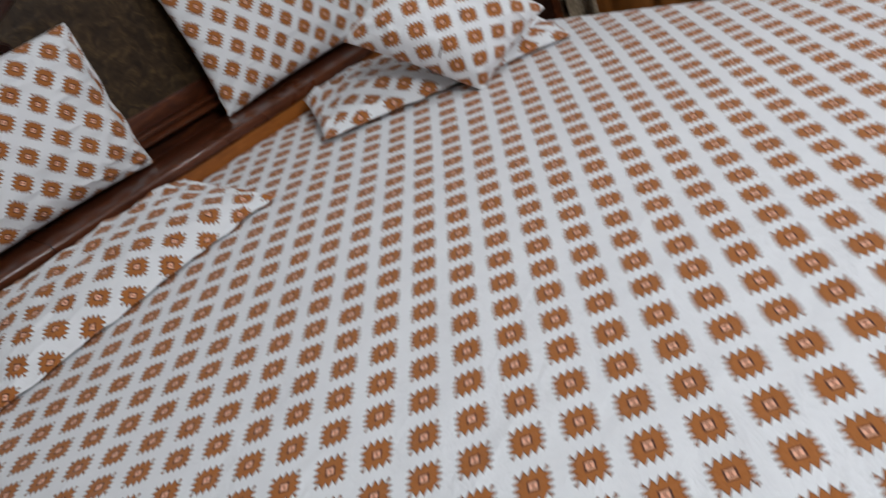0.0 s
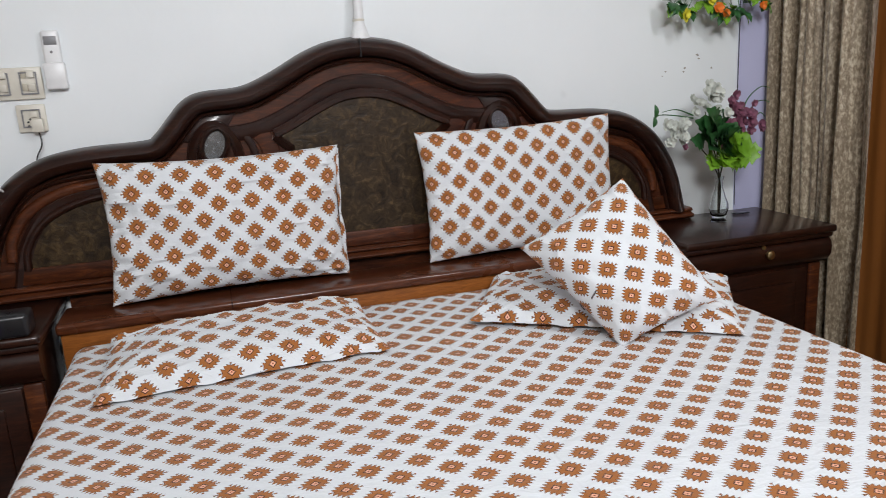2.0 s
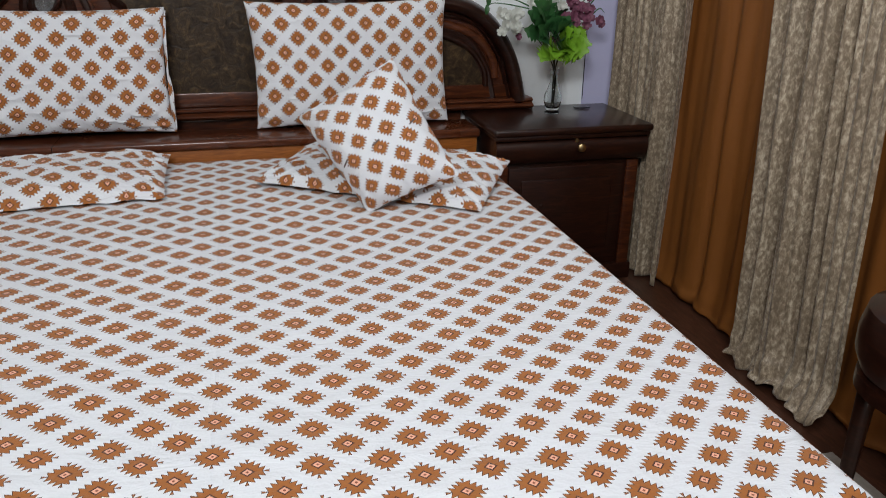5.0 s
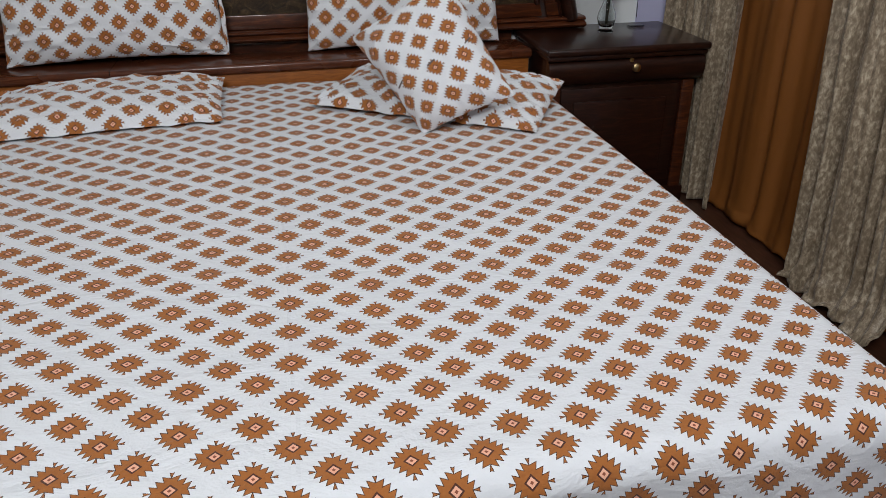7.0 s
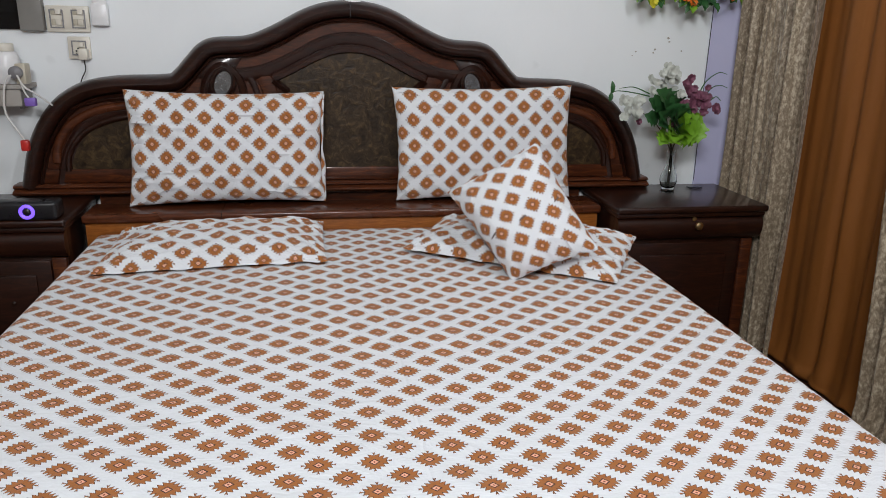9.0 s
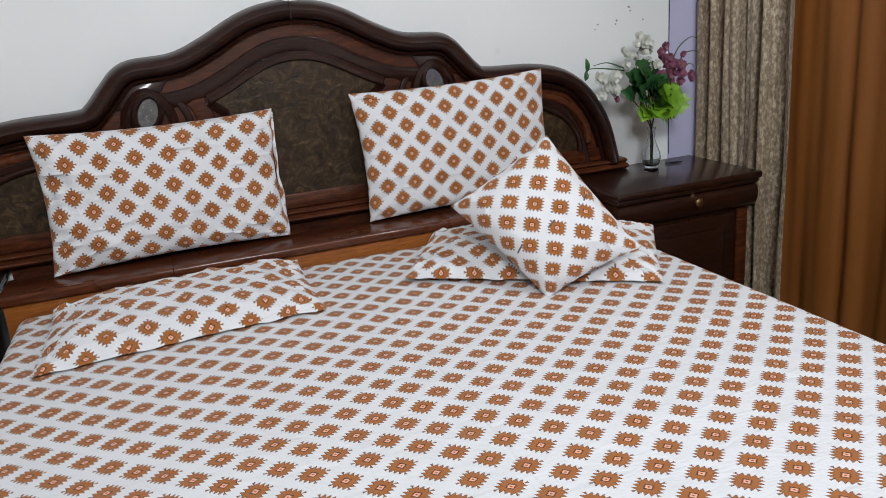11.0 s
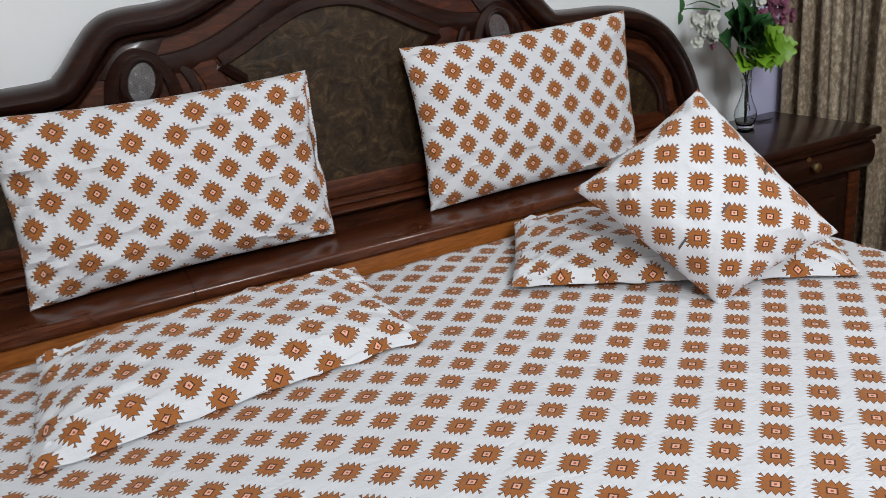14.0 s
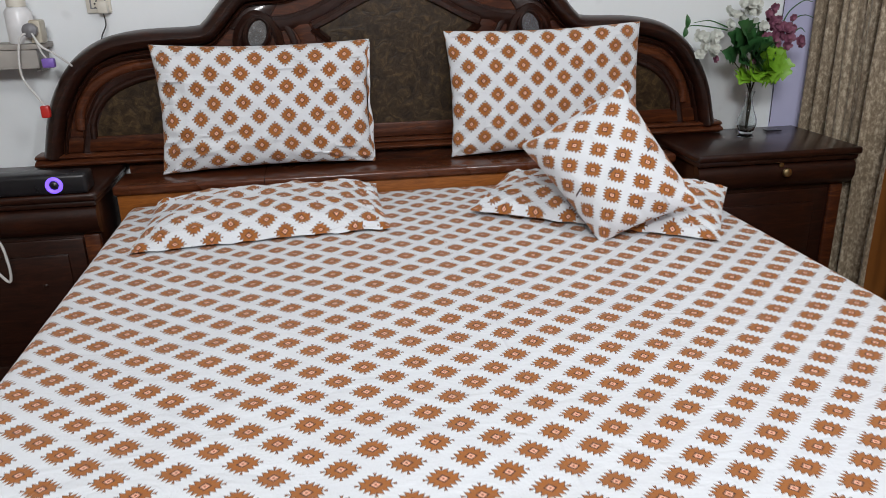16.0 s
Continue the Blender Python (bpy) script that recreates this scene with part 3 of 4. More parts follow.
def bedside_cabinet(s, label):
    """s = 1: on the curtain side; -1: its mirror on the other side of the bed."""
    x0, x1 = .982, 1.612
    cab = thing("bedside_cabinet", label, "cabinet", (s * 1.3, -.22, 0), "bedside cabinets")

    def b(a, c, *rest):
        return box(min(s * a, s * c), max(s * a, s * c), *rest)
    part("top", b(x0, x1, -.450, -.02, .618, .645, .010, 3), W_DARK, cab, "polished dark top")
    part("top_moulding", b(x0 + .008, x1 - .008, -.438, -.03, .600, .6195, .006), W_DARK, cab)
    # bowed drawer front
    bm = bmesh.new()
    prof = [(-.40, .601), (-.420, .598), (-.434, .585), (-.439, .565), (-.437, .54), (-.428, .522), (-.412, .508), (-.395, .502)]
    xa, xb = sorted((s * (x0 + .012), s * (x1 - .012)))
    ra = [bm.verts.new((xa, y, z)) for y, z in prof]
    rb = [bm.verts.new((xb, y, z)) for y, z in prof]
    for k in range(len(prof) - 1):
        bm.faces.new((ra[k], rb[k], rb[k + 1], ra[k + 1]))
    for r in (ra, rb):
        bm.faces.new(r)
    bmesh.ops.recalc_face_normals(bm, faces=bm.faces)
    drawer = part("drawer", bm, W_DARK, cab, "bowed dark drawer front")
    part("knob", lathe([(.004, -.004), (.006, .008), (.013, .012), (.0165, .018), (.015, .025), (.008, .029), (.001, .030)], (s * 1.318, -.436, .570), 20, "y"), BRASS, drawer, "round brass knob")
    part("keyhole", lathe([(.008, -.002), (.008, .003), (.003, .004)], (s * 1.306, -.435, .593), 14, "y"), BRASS, drawer)
    part("body", b(x0 + .02, x1 - .02, -.392, -.13, .06, .605, .003), W_DARK, cab)
    door = part("door", b(x0 + .075, x1 - .085, -.404, -.390, .10, .490, .006), W_DARK, cab)
    part("door_panel", b(x0 + .125, x1 - .135, -.410, -.402, .15, .44, .006), W_DARK, door)
    part("door_knob", lathe([(.003, 0), (.005, .008), (.008, .014), (.001, .018)], (s * 1.19, -.40, .34), 14, "y"), W_DARK, door)
    for a in (x0 + .022, x1 - .074):
        part("pilaster", b(a, a + .05, -.405, -.39, .06, .50, .008), W_RED, cab, "red-brown corner post")
    part("plinth", b(x0 + .012, x1 - .012, -.41, -.128, .0, .07, .008), W_DARK, cab)
    return cab


bedside_cabinet(1, "dark mahogany bedside cabinet with a brass-knobbed drawer beside the curtain")
bedside_cabinet(-1, "dark mahogany bedside cabinet carrying a small black speaker")

# ---- curtains ----


def curtain(name, label, y0, y1, x, z0, z1, mat, period, depth, seed, flare=0.0, lean=0.0, ny=220, pool=0.0, flat=0.0):
    """Hanging cloth; flat eases the folds towards y1, pool lets the hem lie out on the floor."""
    rng = random.Random(seed)
    ph = [rng.uniform(0, 6.28) for _ in range(4)]
    bm = bmesh.new()
    rows = []
    for t in [.95 * k / 26 for k in range(27)] + [.95 + .05 * k / 12 for k in range(1, 13)]:
        z = z1 + (z0 - z1) * t
        low = max(0.0, (t - .955) / .045)
        row = []
        for i in range(ny + 1):
            f = i / ny
            y = y0 + (y1 - y0) * f
            ys = y0 + (y1 - y0) * (f + (f - .3) * flare * t) + lean * t
            w = 2 * math.pi * y / period
            ww = w + 1.3 * math.sin(w * .37 + ph[0]) + .25 * math.sin(t * 5 + ph[1]) + 3.6 * noise.noise(Vector((y * 8, z * .5, seed + 2)))
            d = math.sin(ww)
            d = math.copysign(abs(d) ** .85, d) * depth * (.68 + .32 * math.sin(w * .23 + ph[2]) + .45 * noise.noise(Vector((y * 11, z * .8, seed + 7)))) * (.8 + .3 * t)
            d *= (1 - flat * f) * (1 - .45 * low * (pool > 0))
            d += .15 * depth * math.sin(w * 2.7 + ph[3] + t * 3) + .007 * noise.noise(Vector((y * 9, z * 2.2, seed)))
            rough = noise.noise(Vector((y * 14, t * 60, seed + 4)))
            out = pool * low ** 1.6 * (.55 + .9 * noise.noise(Vector((y * 6, 2, seed))) + .35 * rough)
            zz = z + low * pool * .45 * (rough + .25) + low * .012 * noise.noise(Vector((y * 10, 5, seed)))
            row.append(bm.verts.new((x + d - out, ys + .25 * out * math.sin(y * 31), max(zz, .004))))
        rows.append(row)
    for a, b in zip(rows, rows[1:]):
        for i in range(ny):
            bm.faces.new((a[i], a[i + 1], b[i + 1], b[i]))
    bmesh.ops.recalc_face_normals(bm, faces=bm.faces)
    ob = part(name, bm, mat)
    s = ob.modifiers.new("thickness", "SOLIDIFY")
    s.thickness = .0025
    return tagged(ob, label, "curtain", "curtains along the wall")


curtain("curtain", "beige brocade curtain hanging in folds beside the cabinet", -.012, -.492, 1.662, .012, H - .002, BROCADE, .090, .034, 3, 0.06, -.022)
curtain("curtain", "beige brocade curtain with its hem pooled on the floor", -.885, -1.315, 1.632, .012, H - .002, BROCADE, .094, .035, 5, 0.0, -.20, 240, .085, .5)
curtain("curtain", "plain brown satin curtain hanging behind the brocade", -.02, -2.6, 1.705, .010, H - .002, SATIN, .185, .0125, 9, 0.0, 0.0, 300, .03)

# ---- things on the cabinets ----


def leaf_blade(base, tip, up, width, lobes=0.0, n=7):
    """One folded leaf from base to tip, drooping along its length; lobes roughen its outline."""
    base, tip, up = Vector(base), Vector(tip), Vector(up)
    d = tip - base
    side = d.cross(up).normalized()
    up = side.cross(d).normalized()
    bm = bmesh.new()
    rows = []
    for k in range(n + 1):
        t = k / n
        w = width * math.sin(math.pi * min(1, t * .92 + .06)) ** .8 * (1 + lobes * (1 if k % 2 else -1))
        mid = base + d * t + up * (.16 * d.length * math.sin(math.pi * t * .9))
        rows.append([bm.verts.new(mid - side * w + up * w * .35), bm.verts.new(mid), bm.verts.new(mid + side * w + up * w * .35)])
    for a, b in zip(rows, rows[1:]):
        for k in range(2):
            bm.faces.new((a[k], a[k + 1], b[k + 1], b[k]))
    return bm


def blossom_mesh(centre, facing, r, petals, rng, rows=2):
    """A bloom of cupped petals round its middle."""
    centre, facing = Vector(centre), Vector(facing).normalized()
    s = facing.cross(Vector((.2, .3, .93))).normalized()
    u = facing.cross(s)
    bm = bmesh.new()
    for ring in range(rows):
        for k in range(petals):
            a = 2 * math.pi * (k + .5 * ring) / petals + rng.uniform(-.2, .2)
            out = math.cos(a) * s + math.sin(a) * u
            cross = facing.cross(out)
            rr = r * (1 - .35 * ring) * rng.uniform(.85, 1.15)
            lift = .25 + .45 * ring + rng.uniform(-.1, .1)
            strip = []
            for t, w in ((0, .12), (.4, .36), (.8, .38), (1, .14)):
                m = centre + out * rr * t + facing * rr * lift * (t ** 1.5) + facing * .12 * r * ring
                strip.append([bm.verts.new(m - cross * rr * w), bm.verts.new(m - facing * rr * .07), bm.verts.new(m + cross * rr * w)])
            for p, q in zip(strip, strip[1:]):
                for j in range(2):
                    bm.faces.new((p[j], p[j + 1], q[j + 1], q[j]))
    return bm


def flower_vase():
    rng = random.Random(4)
    vx, vy, vz = 1.305, -.185, .645
    vase = thing("flower_vase", "clear glass bud vase of mauve and white artificial flowers", "vase", (vx, vy, vz))
    prof = [(.028, .0), (.030, .004), (.024, .012), (.030, .03), (.036, .05), (.034, .07), (.022, .10), (.0135, .13), (.0125, .155), (.018, .172)]
    inner = [(.0155, .171), (.0105, .154), (.0115, .13), (.020, .10), (.0315, .07), (.0335, .05), (.027, .03), (.018, .022), (.001, .020)]
    part("glass_body", lathe(prof + inner, (vx, vy, vz), 28), GLASS, vase, "clear glass body")
    heart = Vector((vx, vy, .86))
    for dx, dy, z in ((-.07, .0, 1.06), (.06, -.01, 1.04), (-.16, .02, .99), (.0, .02, 1.08), (.10, .0, .99)):
        part("stem", tube([(vx - dx * .02, vy, vz + .03), (vx, vy, vz + .16), (vx + dx * .4, vy + dy, .92), (vx + dx, vy + dy, z)], (.0030, .0016), 6, 5), STEM, vase)
    lime = [(-.06, -.08, .89, .05), (.05, -.09, .90, .05), (.0, -.09, .945, .05), (.095, -.05, .915, .045), (.07, -.06, 1.0, .04), (-.09, -.04, .875, .036), (-.04, -.07, .862, .040), (.03, -.07, .866, .042), (.085, -.03, .878, .038), (.0, -.06, .915, .046), (.06, -.05, .935, .042), (.10, -.01, .95, .034), (.04, -.04, .985, .036), (-.08, .0, .91, .03)]
    lime += [(rng.uniform(-.09, .10), rng.uniform(-.10, -.01), rng.uniform(.865, .93), rng.uniform(.03, .045)) for _ in range(14)]
    lime += [(rng.uniform(.02, .11), rng.uniform(-.09, -.01), rng.uniform(.93, 1.0), rng.uniform(.026, .04)) for _ in range(8)]
    for dx, dy, z, w in lime:
        w *= 1.2
        tip = Vector((vx + dx, vy + dy, z))
        part("leaf", leaf_blade((heart + Vector((0, 0, .03))).lerp(tip, .40), tip + Vector((rng.uniform(-.012, .012), -.02, rng.uniform(-.03, .0))), (rng.uniform(-.5, .5), -1, rng.uniform(.1, .7)), w * .80, .32, 9), LEAF_LIME, vase, "lime green leaf")
    dark = [(-.07, -.07, .96, .05), (-.12, -.05, .99, .045), (-.03, -.07, 1.0, .045), (-.08, -.05, 1.02, .042), (.03, -.06, 1.0, .035), (-.14, -.02, 1.045, .03), (-.10, -.05, .955, .034), (-.13, -.02, 1.01, .030), (-.05, -.06, .985, .034), (-.09, -.04, 1.045, .028), (-.02, -.05, 1.03, .028), (-.15, .0, .97, .026), (.02, -.06, .945, .028), (-.04, -.03, 1.075, .022)]
    dark += [(rng.uniform(-.15, .03), rng.uniform(-.09, .02), rng.uniform(.94, 1.08), rng.uniform(.022, .036)) for _ in range(16)]
    for dx, dy, z, w in dark:
        tip = Vector((vx + dx, vy + dy, z))
        part("leaf", leaf_blade((heart + Vector((0, 0, .06))).lerp(tip, .48), tip + Vector((rng.uniform(-.01, .01), -.015, rng.uniform(-.025, .005))), (rng.uniform(-.5, .5), -1, rng.uniform(.1, .7)), w * 1.25, .22, 9), LEAF_DARK, vase, "dark green leaf")
    white = [(-.075, -.02, 1.135), (-.045, -.03, 1.10), (-.10, -.02, 1.095), (-.055, .0, 1.155), (-.02, -.02, 1.125), (-.11, .0, 1.06), (-.195, -.03, 1.01), (-.215, -.02, .985), (-.185, -.04, .975), (-.17, -.02, 1.03), (-.01, -.05, 1.055)]
    white += [(rng.uniform(-.12, -.01), rng.uniform(-.05, .02), rng.uniform(1.05, 1.15)) for _ in range(12)] + [(rng.uniform(-.23, -.16), rng.uniform(-.04, 0), rng.uniform(.95, 1.03)) for _ in range(9)]
    for dx, dy, z in white:
        part("blossom", blossom_mesh((vx + dx, vy + dy, z), (rng.uniform(-.5, .4), -1, rng.uniform(-.1, .6)), rng.uniform(.014, .025), 6, rng), PETAL_WHITE, vase, "white blossom")
    mauve = [(.005, -.05, 1.095), (.03, -.05, 1.075), (.055, -.04, 1.05), (.085, -.05, 1.045), (.075, -.03, 1.015), (.11, -.03, 1.03), (.13, -.02, 1.005), (.10, -.04, .985), (.16, -.02, 1.0), (.175, -.01, .985), (-.03, -.06, .935), (.03, -.04, 1.115), (-.16, -.01, .94)]
    mauve += [(rng.uniform(.0, .13), rng.uniform(-.06, 0), rng.uniform(.965, 1.10)) for _ in range(26)]
    for dx, dy, z in mauve:
        part("blossom", blossom_mesh((vx + dx, vy + dy, z), (rng.uniform(-.5, .5), -1, rng.uniform(-.2, .5)), rng.uniform(.012, .022), 6, rng), PETAL_MAUVE, vase, "mauve blossom")
    for pts in ([(.08, 0, 1.0), (.11, 0, 1.09), (.16, -.01, 1.135), (.20, -.01, 1.13)], [(.09, 0, 1.0), (.14, 0, 1.07), (.18, 0, 1.085), (.215, 0, 1.075)], [(.12, 0, 1.0), (.16, -.01, 1.04), (.185, -.01, 1.025)],
                [(-.12, 0, 1.04), (-.20, 0, 1.055), (-.26, 0, 1.06), (-.285, -.01, 1.05)], [(-.12, 0, 1.05), (-.19, 0, 1.075), (-.25, 0, 1.07)]):
        part("grass_blade", tube([(vx + a, vy + b, c) for a, b, c in pts], (.003, .0012), 5, 6), LEAF_DARK, vase)
    for z0, z1, dx in ((1.05, 1.10, -.284), (1.055, 1.02, -.288)):
        part("leaf", leaf_blade((vx + dx, vy - .01, z0), (vx + dx - .004, vy - .01, z1), (0, -1, 0), .010), LEAF_DARK, vase)
    return vase


flower_vase()


def wall_flowers():
    """Artificial flowers hanging high on the wall beside the curtain."""
    rng = random.Random(11)
    ob = thing("hanging_flowers", "bright artificial flower bunch with green leaves fixed to the wall", "flowers", (1.36, -.01, 1.50))
    part("backing", lathe([(.05, 0), (.05, .03), (.035, .045), (.002, .05)], (1.34, -.002, 1.53), 18, "y"), LEAF_DARK, ob)
    for cx, cz in ((1.16, 1.44), (1.20, 1.43), (1.30, 1.44), (1.35, 1.42), (1.42, 1.41), (1.47, 1.44), (1.54, 1.45), (1.22, 1.41), (1.38, 1.395), (1.46, 1.40), (1.57, 1.42), (1.24, 1.50), (1.33, 1.50), (1.41, 1.50), (1.50, 1.52)):
        part("stem", tube([(1.34, -.03, 1.54), ((1.34 + cx) / 2, -.09, 1.54), (cx, -.08, cz)], (.003, .0015), 5, 5), LEAF_DARK, ob)
        for _ in range(6):
            dx, dz = rng.uniform(-.04, .04), rng.uniform(-.045, .02)
            part("leaf", leaf_blade((cx, -.08, cz + .01), (cx + dx, -.10 + rng.uniform(-.03, .03), cz + dz), (0, -.6, 1), rng.uniform(.012, .020), .15),
                 LEAF_LIME if rng.random() < .45 else LEAF_DARK, ob)
    for cx, cz, mt, r in ((1.135, 1.475, PETAL_PINK, .026), (1.16, 1.50, PETAL_PINK, .024), (1.195, 1.405, PETAL_YELLOW, .030), (1.335, 1.425, PETAL_ORANGE, .026), (1.365, 1.405, PETAL_ORANGE, .024),
                          (1.30, 1.455, PETAL_YELLOW, .026), (1.40, 1.47, PETAL_PINK, .024), (1.33, 1.49, PETAL_WHITE, .024), (1.53, 1.43, PETAL_ORANGE, .02), (1.24, 1.48, PETAL_YELLOW, .022)):
        part("blossom", blossom_mesh((cx, -.115, cz), (rng.uniform(-.3, .3), -1, rng.uniform(-.4, .2)), r * .8, 6, rng), mt, ob)
    return ob


wall_flowers()


def speaker():
    ob = thing("speaker", "small black speaker with a glowing ring standing on the cabinet", "speaker", (-1.22, -.42, .645))
    body = part("body", box(-1.56, -1.00, -.455, -.37, .646, .708, .012, 3), BLACK_PL, ob)
    ring = [(-1.092 + .0195 * math.cos(a), .676 + .0195 * math.sin(a)) for a in [2 * math.pi * k / 32 for k in range(32)]]
    part("ring_light", moulding(ring, [(-.0055, -.452), (-.005, -.459), (0, -.462), (.005, -.459), (.0055, -.452)], 1, True), RING_GLOW, body, "glowing blue-violet ring")
    part("dial", lathe([(.012, 0), (.012, .005), (.008, .008), (.001, .009)], (-1.092, -.453, .676), 20, "y"), BLACK_PL, body)
    part("badge", box(-1.36, -1.33, -.4565, -.454, .672, .682, .001), GREY_PL, body)
    return ob


speaker()

# ---- things on the wall ----


def switch_plate(x0, x1, z0, z1, gangs, label):
    ob = thing("switch_plate", label, "switch", ((x0 + x1) / 2, 0, z0))
    part("plate", box(x0, x1, -.012, -.0008, z0, z1, .004), IVORY, ob)
    w = (x1 - x0) / gangs
    for g in range(gangs):
        a = x0 + g * w
        m = .014
        frame_bm = moulding([(a + m, z0 + m), (a + w - m, z0 + m), (a + w - m, z1 - m), (a + m, z1 - m)], [(0, -.011), (0, -.016), (.004, -.016), (.004, -.011)], -1, True)
        part("module_frame", frame_bm, GREY_PL, ob)
        mid, half = a + w / 2, (w / 2 - m - .004)
        if gangs > 1:
            for dz in (.26, .66):
                zc = z0 + (z1 - z0) * dz
                bm = box(mid - half * .1, mid + half * .9, -.020, -.011, zc, zc + .022, .002)
                bmesh.ops.rotate(bm, cent=(mid, -.014, zc + .011), matrix=Matrix.Rotation(radians(9 if dz < .5 else -9), 3, "X"), verts=bm.verts)
                part("rocker", bm, IVORY, ob)
                part("socket_face", box(mid - half * .95, mid - half * .2, -.0145, -.011, zc, zc + .022, .001), SHADE_IVORY, ob)
        else:
            part("rocker", box(mid - half * .1, mid + half * .8, -.020, -.011, z1 - .038, z1 - .020, .002), IVORY, ob)
            for dx, dz in ((-.5, .030), (-.5, .018), (-.2, .038)):
                part("socket_hole", lathe([(.0032, 0), (.0032, .0016), (.001, .002)], (mid + half * dx, -.0112, z0 + dz), 10, "y"), BLACK_PL, ob)
    return ob


switch_plate(-1.096, -.946, 1.243, 1.336, 2, "ivory two-gang switch plate with rocker switches on the wall")
switch_plate(-1.032, -.953, 1.147, 1.228, 1, "ivory power socket with a charger plugged in")


def charger():
    ob = thing("phone_charger", "ivory plug with a black lead running behind the headboard", "charger", (-.975, -.02, 1.16))
    part("plug", box(-.992, -.960, -.040, -.0115, 1.146, 1.186, .005), IVORY, ob)
    part("lead", tube([(-.976, -.03, 1.148), (-.974, -.032, 1.11), (-.992, -.03, 1.075), (-1.003, -.025, 1.04), (-1.0, -.062, 1.025)], .0022, 6, 8), BLACK_WIRE, ob)
    return ob


charger()


def wall_remote():
    ob = thing("remote_control", "slim white remote control in its holder on the wall", "remote", (-.905, 0, 1.27))
    bm = box(-.931, -.882, -.026, -.004, 1.29, 1.438, .009, 3)
    case = part("case", bm, WHITE_PL, ob)
    part("display", box(-.924, -.889, -.0275, -.025, 1.395, 1.420, .001), GREY_PL, case, "grey display")
    part("button", lathe([(.004, 0), (.004, .002), (.001, .003)], (-.907, -.0255, 1.375), 12, "y"), GREY_PL, case)
    part("holder", box(-.936, -.877, -.032, -.0008, 1.268, 1.345, .006), WHITE_PL, ob)
    return ob


wall_remote()


def wall_fitting():
    ob = thing("wall_conduit", "white plastic conduit ending in a flared cover above the headboard", "conduit", (.012, -.02, 1.37))
    part("flared_cover", lathe([(.036, -.04), (.034, 0), (.026, .025), (.018, .05), (.017, .056)], (.012, -.042, 1.375), 22), WHITE_PL, ob)
    part("collar", lathe([(.019, 0), (.0195, .006), (.017, .008)], (.012, -.042, 1.428), 22), IVORY, ob)
    part("pipe", lathe([(.0155, 0), (.0155, .60)], (.014, -.042, 1.432), 22), WHITE_PL, ob)
    for z in (1.60, 1.95):
        part("clip", box(-.012, .040, -.044, -.0008, z, z + .014, .003), IVORY, ob)
    return ob


wall_fitting()


def window():
    ob = tagged(new("window_1"), "dark window pane in a grey painted frame", "window", kind="structure")
    part("window_frame", box(-1.180, -1.099, -.035, -.0008, 1.246, 2.1, .004), STEEL, ob, "grey painted frame")
    part("window_frame", box(-1.95, -1.181, -.035, -.0008, 2.02, 2.1, .004), STEEL, ob)
    part("pane", box(-1.95, -1.181, -.012, -.001, 1.250, 2.018, .001), DARK_GLASS, ob, "dark glass pane")
    return ob


window()


def wall_shelf():
    ob = thing("wall_shelf", "small grey wall shelf crowded with chargers and leads", "shelf", (-1.35, -.05, .97))
    part("board", box(-1.62, -1.158, -.13, -.0008, 1.045, 1.062, .003), CONCRETE, ob)
    part("fascia", box(-1.62, -1.175, -.126, -.112, .985, 1.044, .003), CONCRETE, ob)
    part("bracket", box(-1.19, -1.178, -.111, -.0008, .975, 1.044, .002), STEEL, ob)
    return ob


wall_shelf()


def jar():
    ob = thing("jar", "white plastic jar with a screw lid on the shelf", "jar", (-1.225, -.075, 1.063))
    part("jar_body", lathe([(.038, 0), (.041, .006), (.041, .095), (.034, .108), (.027, .112)], (-1.225, -.075, 1.063), 26), WHITE_PL, ob)
    part("lid", lathe([(.028, .1125), (.029, .115), (.029, .136), (.026, .14), (.001, .141)], (-1.225, -.075, 1.063), 26), IVORY, ob)
    return ob


jar()


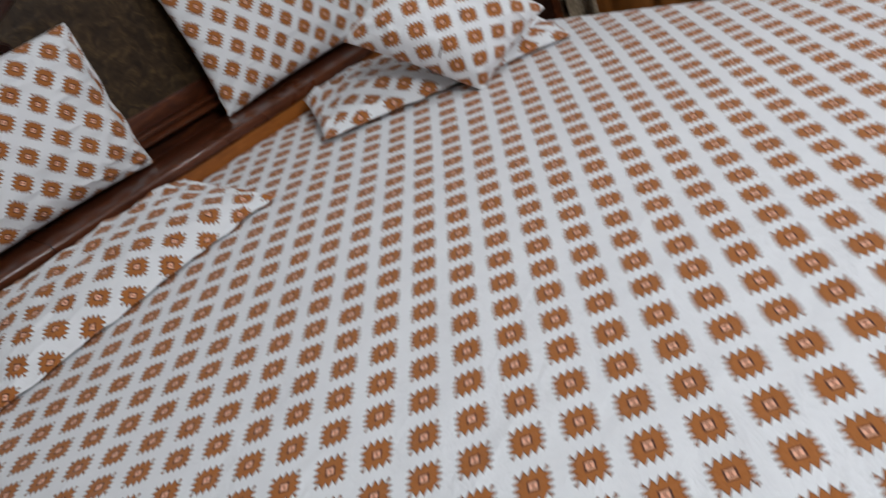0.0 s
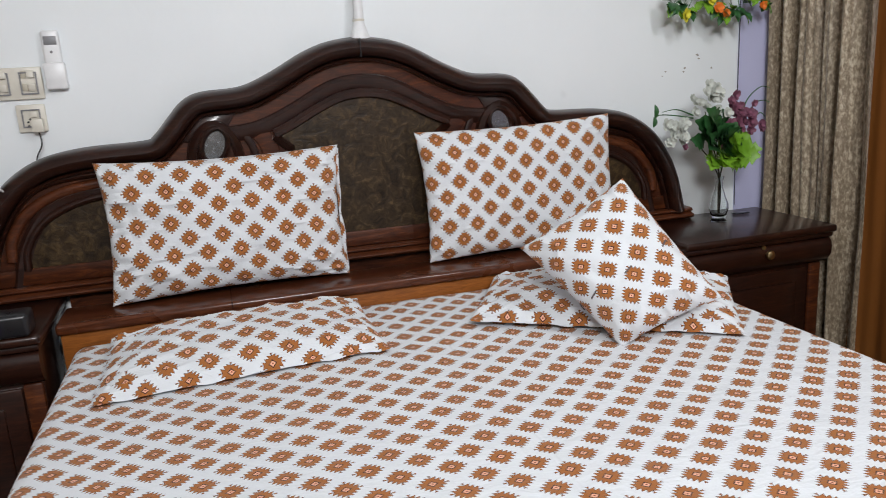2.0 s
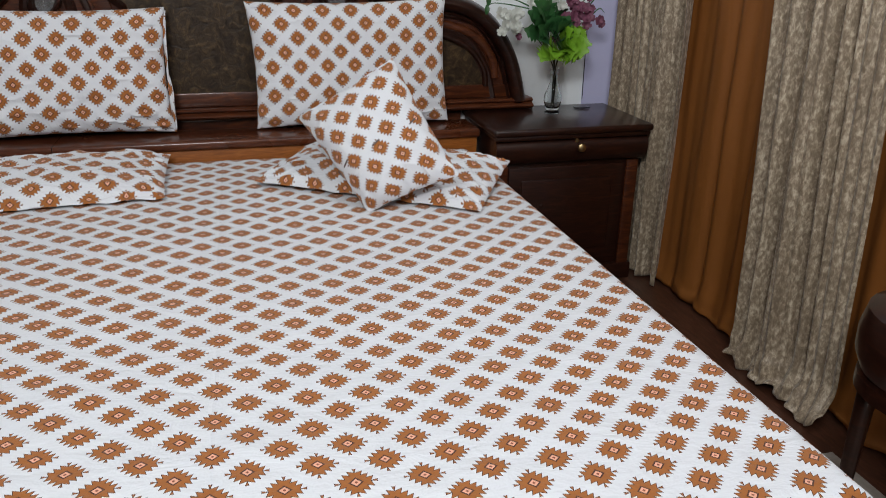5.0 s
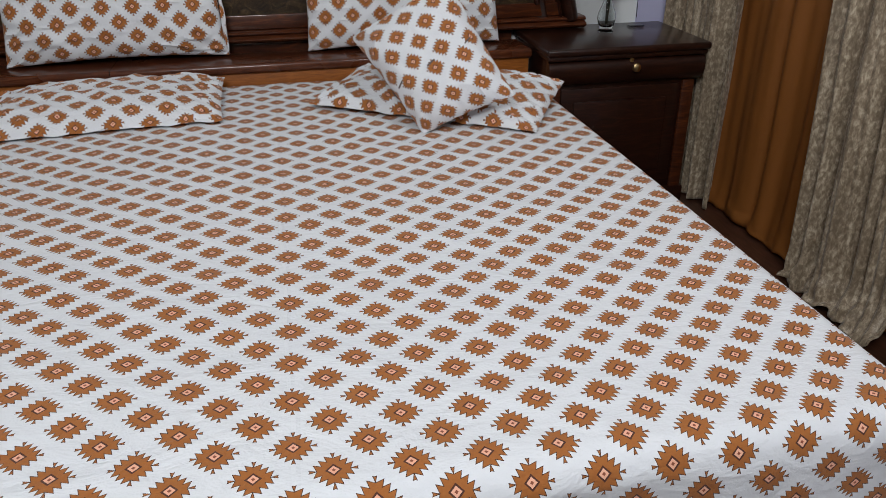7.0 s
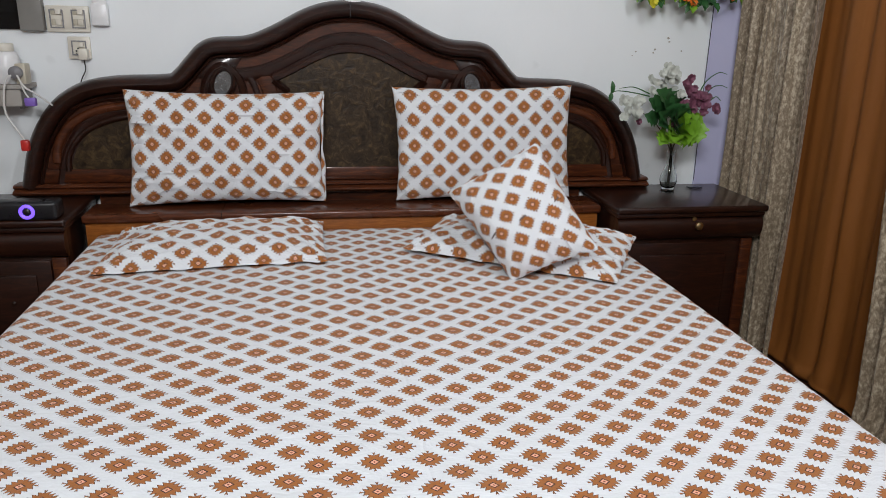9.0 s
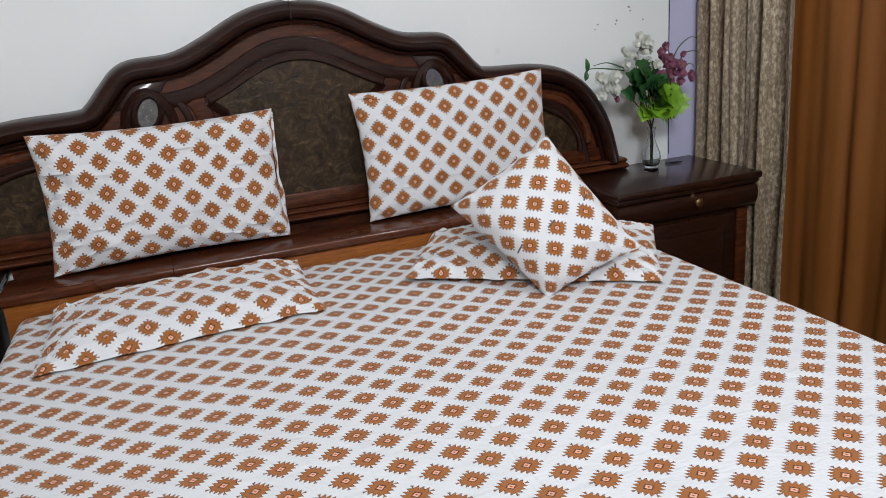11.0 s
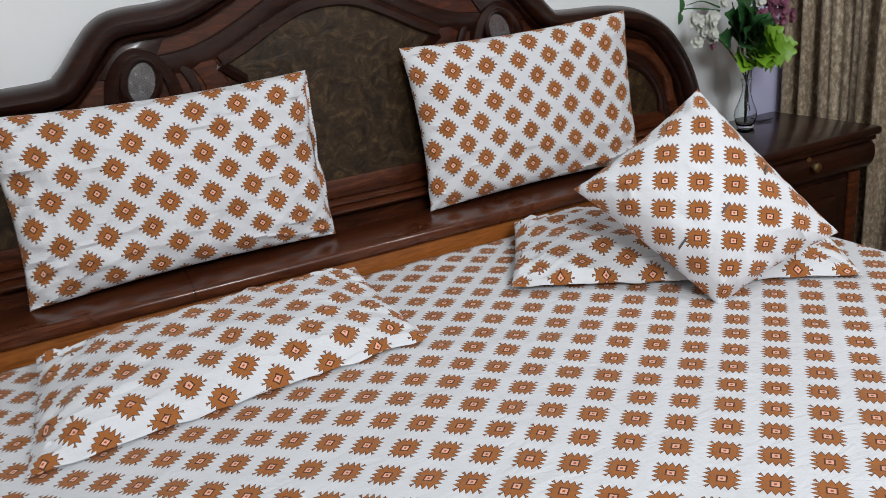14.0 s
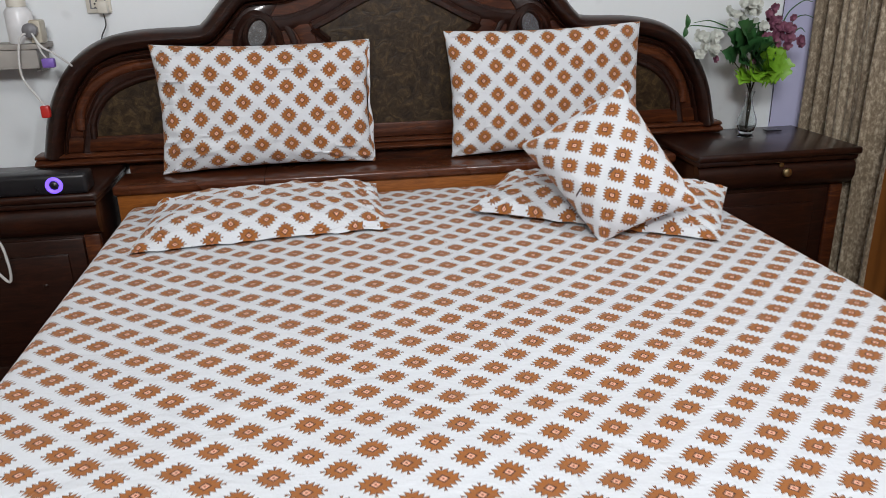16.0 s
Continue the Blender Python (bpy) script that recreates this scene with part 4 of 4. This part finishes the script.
def adapter():
    ob = thing("power_adapter", "grey multi-plug adapter with white leads and a red plug", "adapter", (-1.165, -.09, 1.063))
    body = part("body", box(-1.186, -1.150, -.125, -.07, 1.0635, 1.135, .006), SHADE_IVORY, ob)
    part("round_plug", lathe([(.020, 0), (.022, .006), (.022, .026), (.012, .034), (.001, .035)], (-1.178, -.122, 1.105), 18, "y"), GREY_PL, body)
    part("lead", tube([(-1.178, -.15, 1.10), (-1.205, -.155, 1.085), (-1.222, -.15, 1.03), (-1.226, -.145, .96), (-1.195, -.145, .90), (-1.178, -.14, .865)], .0036, 7, 7), WHITE_WIRE, ob)
    part("lead", tube([(-1.176, -.15, 1.11), (-1.150, -.16, 1.06), (-1.118, -.14, 1.03), (-1.085, -.09, .985), (-1.08, -.06, .96)], .0034, 7, 7), WHITE_WIRE, ob)
    part("red_plug", box(-1.192, -1.164, -.152, -.128, .828, .868, .006), RED_PL, ob, "bright red plug")
    part("purple_plug", box(-1.160, -1.122, -.150, -.126, .988, 1.018, .005), PURPLE_PL, ob, "purple plug")
    part("lead", tube([(-1.145, -.138, 1.015), (-1.155, -.145, 1.04), (-1.17, -.13, 1.075)], .003, 6, 5), WHITE_WIRE, ob)
    return ob


adapter()
tagged(part("wall_cable", tube([(1.513, -.008, H - .02), (1.514, -.008, 1.5), (1.512, -.008, 1.0), (1.515, -.008, .66)], .0016, 6, 6), BLACK_WIRE), "thin dark cable running down the painted wall", "cable")
tagged(part("hanging_cable", tube([(-1.40, -.46, .58), (-1.285, -.468, .53), (-1.262, -.47, .45), (-1.268, -.468, .385), (-1.30, -.466, .42), (-1.36, -.462, .52)], .004, 7, 8), WHITE_WIRE), "white cable hanging in a loop before the cabinet", "cable")
part_card = box(1.44, 1.50, -.12, -.085, .6455, .6485, .001)
tagged(part("phone_case", part_card, BLACK_PL), "small flat black case lying on the cabinet", "case")

# ---- by the curtain wall ----


def stool():
    ob = thing("stool", "dark round padded stool standing before the curtains", "stool", (1.50, -1.88, 0))
    part("seat_pad", lathe([(.10, .40), (.15, .41), (.168, .45), (.170, .50), (.160, .55), (.12, .575), (.001, .582)], (1.50, -1.88, 0), 32), W_DARK, ob)
    part("seat_rim", lathe([(.12, .36), (.155, .365), (.155, .40), (.12, .405)], (1.50, -1.88, 0), 32), W_DARK, ob)
    for a in (45, 135, 225, 315):
        x, y = 1.50 + .12 * math.cos(radians(a)), -1.88 + .12 * math.sin(radians(a))
        part("leg", lathe([(.014, 0), (.019, .2), (.022, .37)], (x, y, 0), 12), W_DARK, ob)
    return ob


stool()
# thin pale slab lying on the floor between bed and stool
tagged(part("rug", box(1.02, 1.57, -2.5, -1.60, .0005, .010, .003), PALE_PATCH), "pale flat patch on the floor beside the bed", "rug")
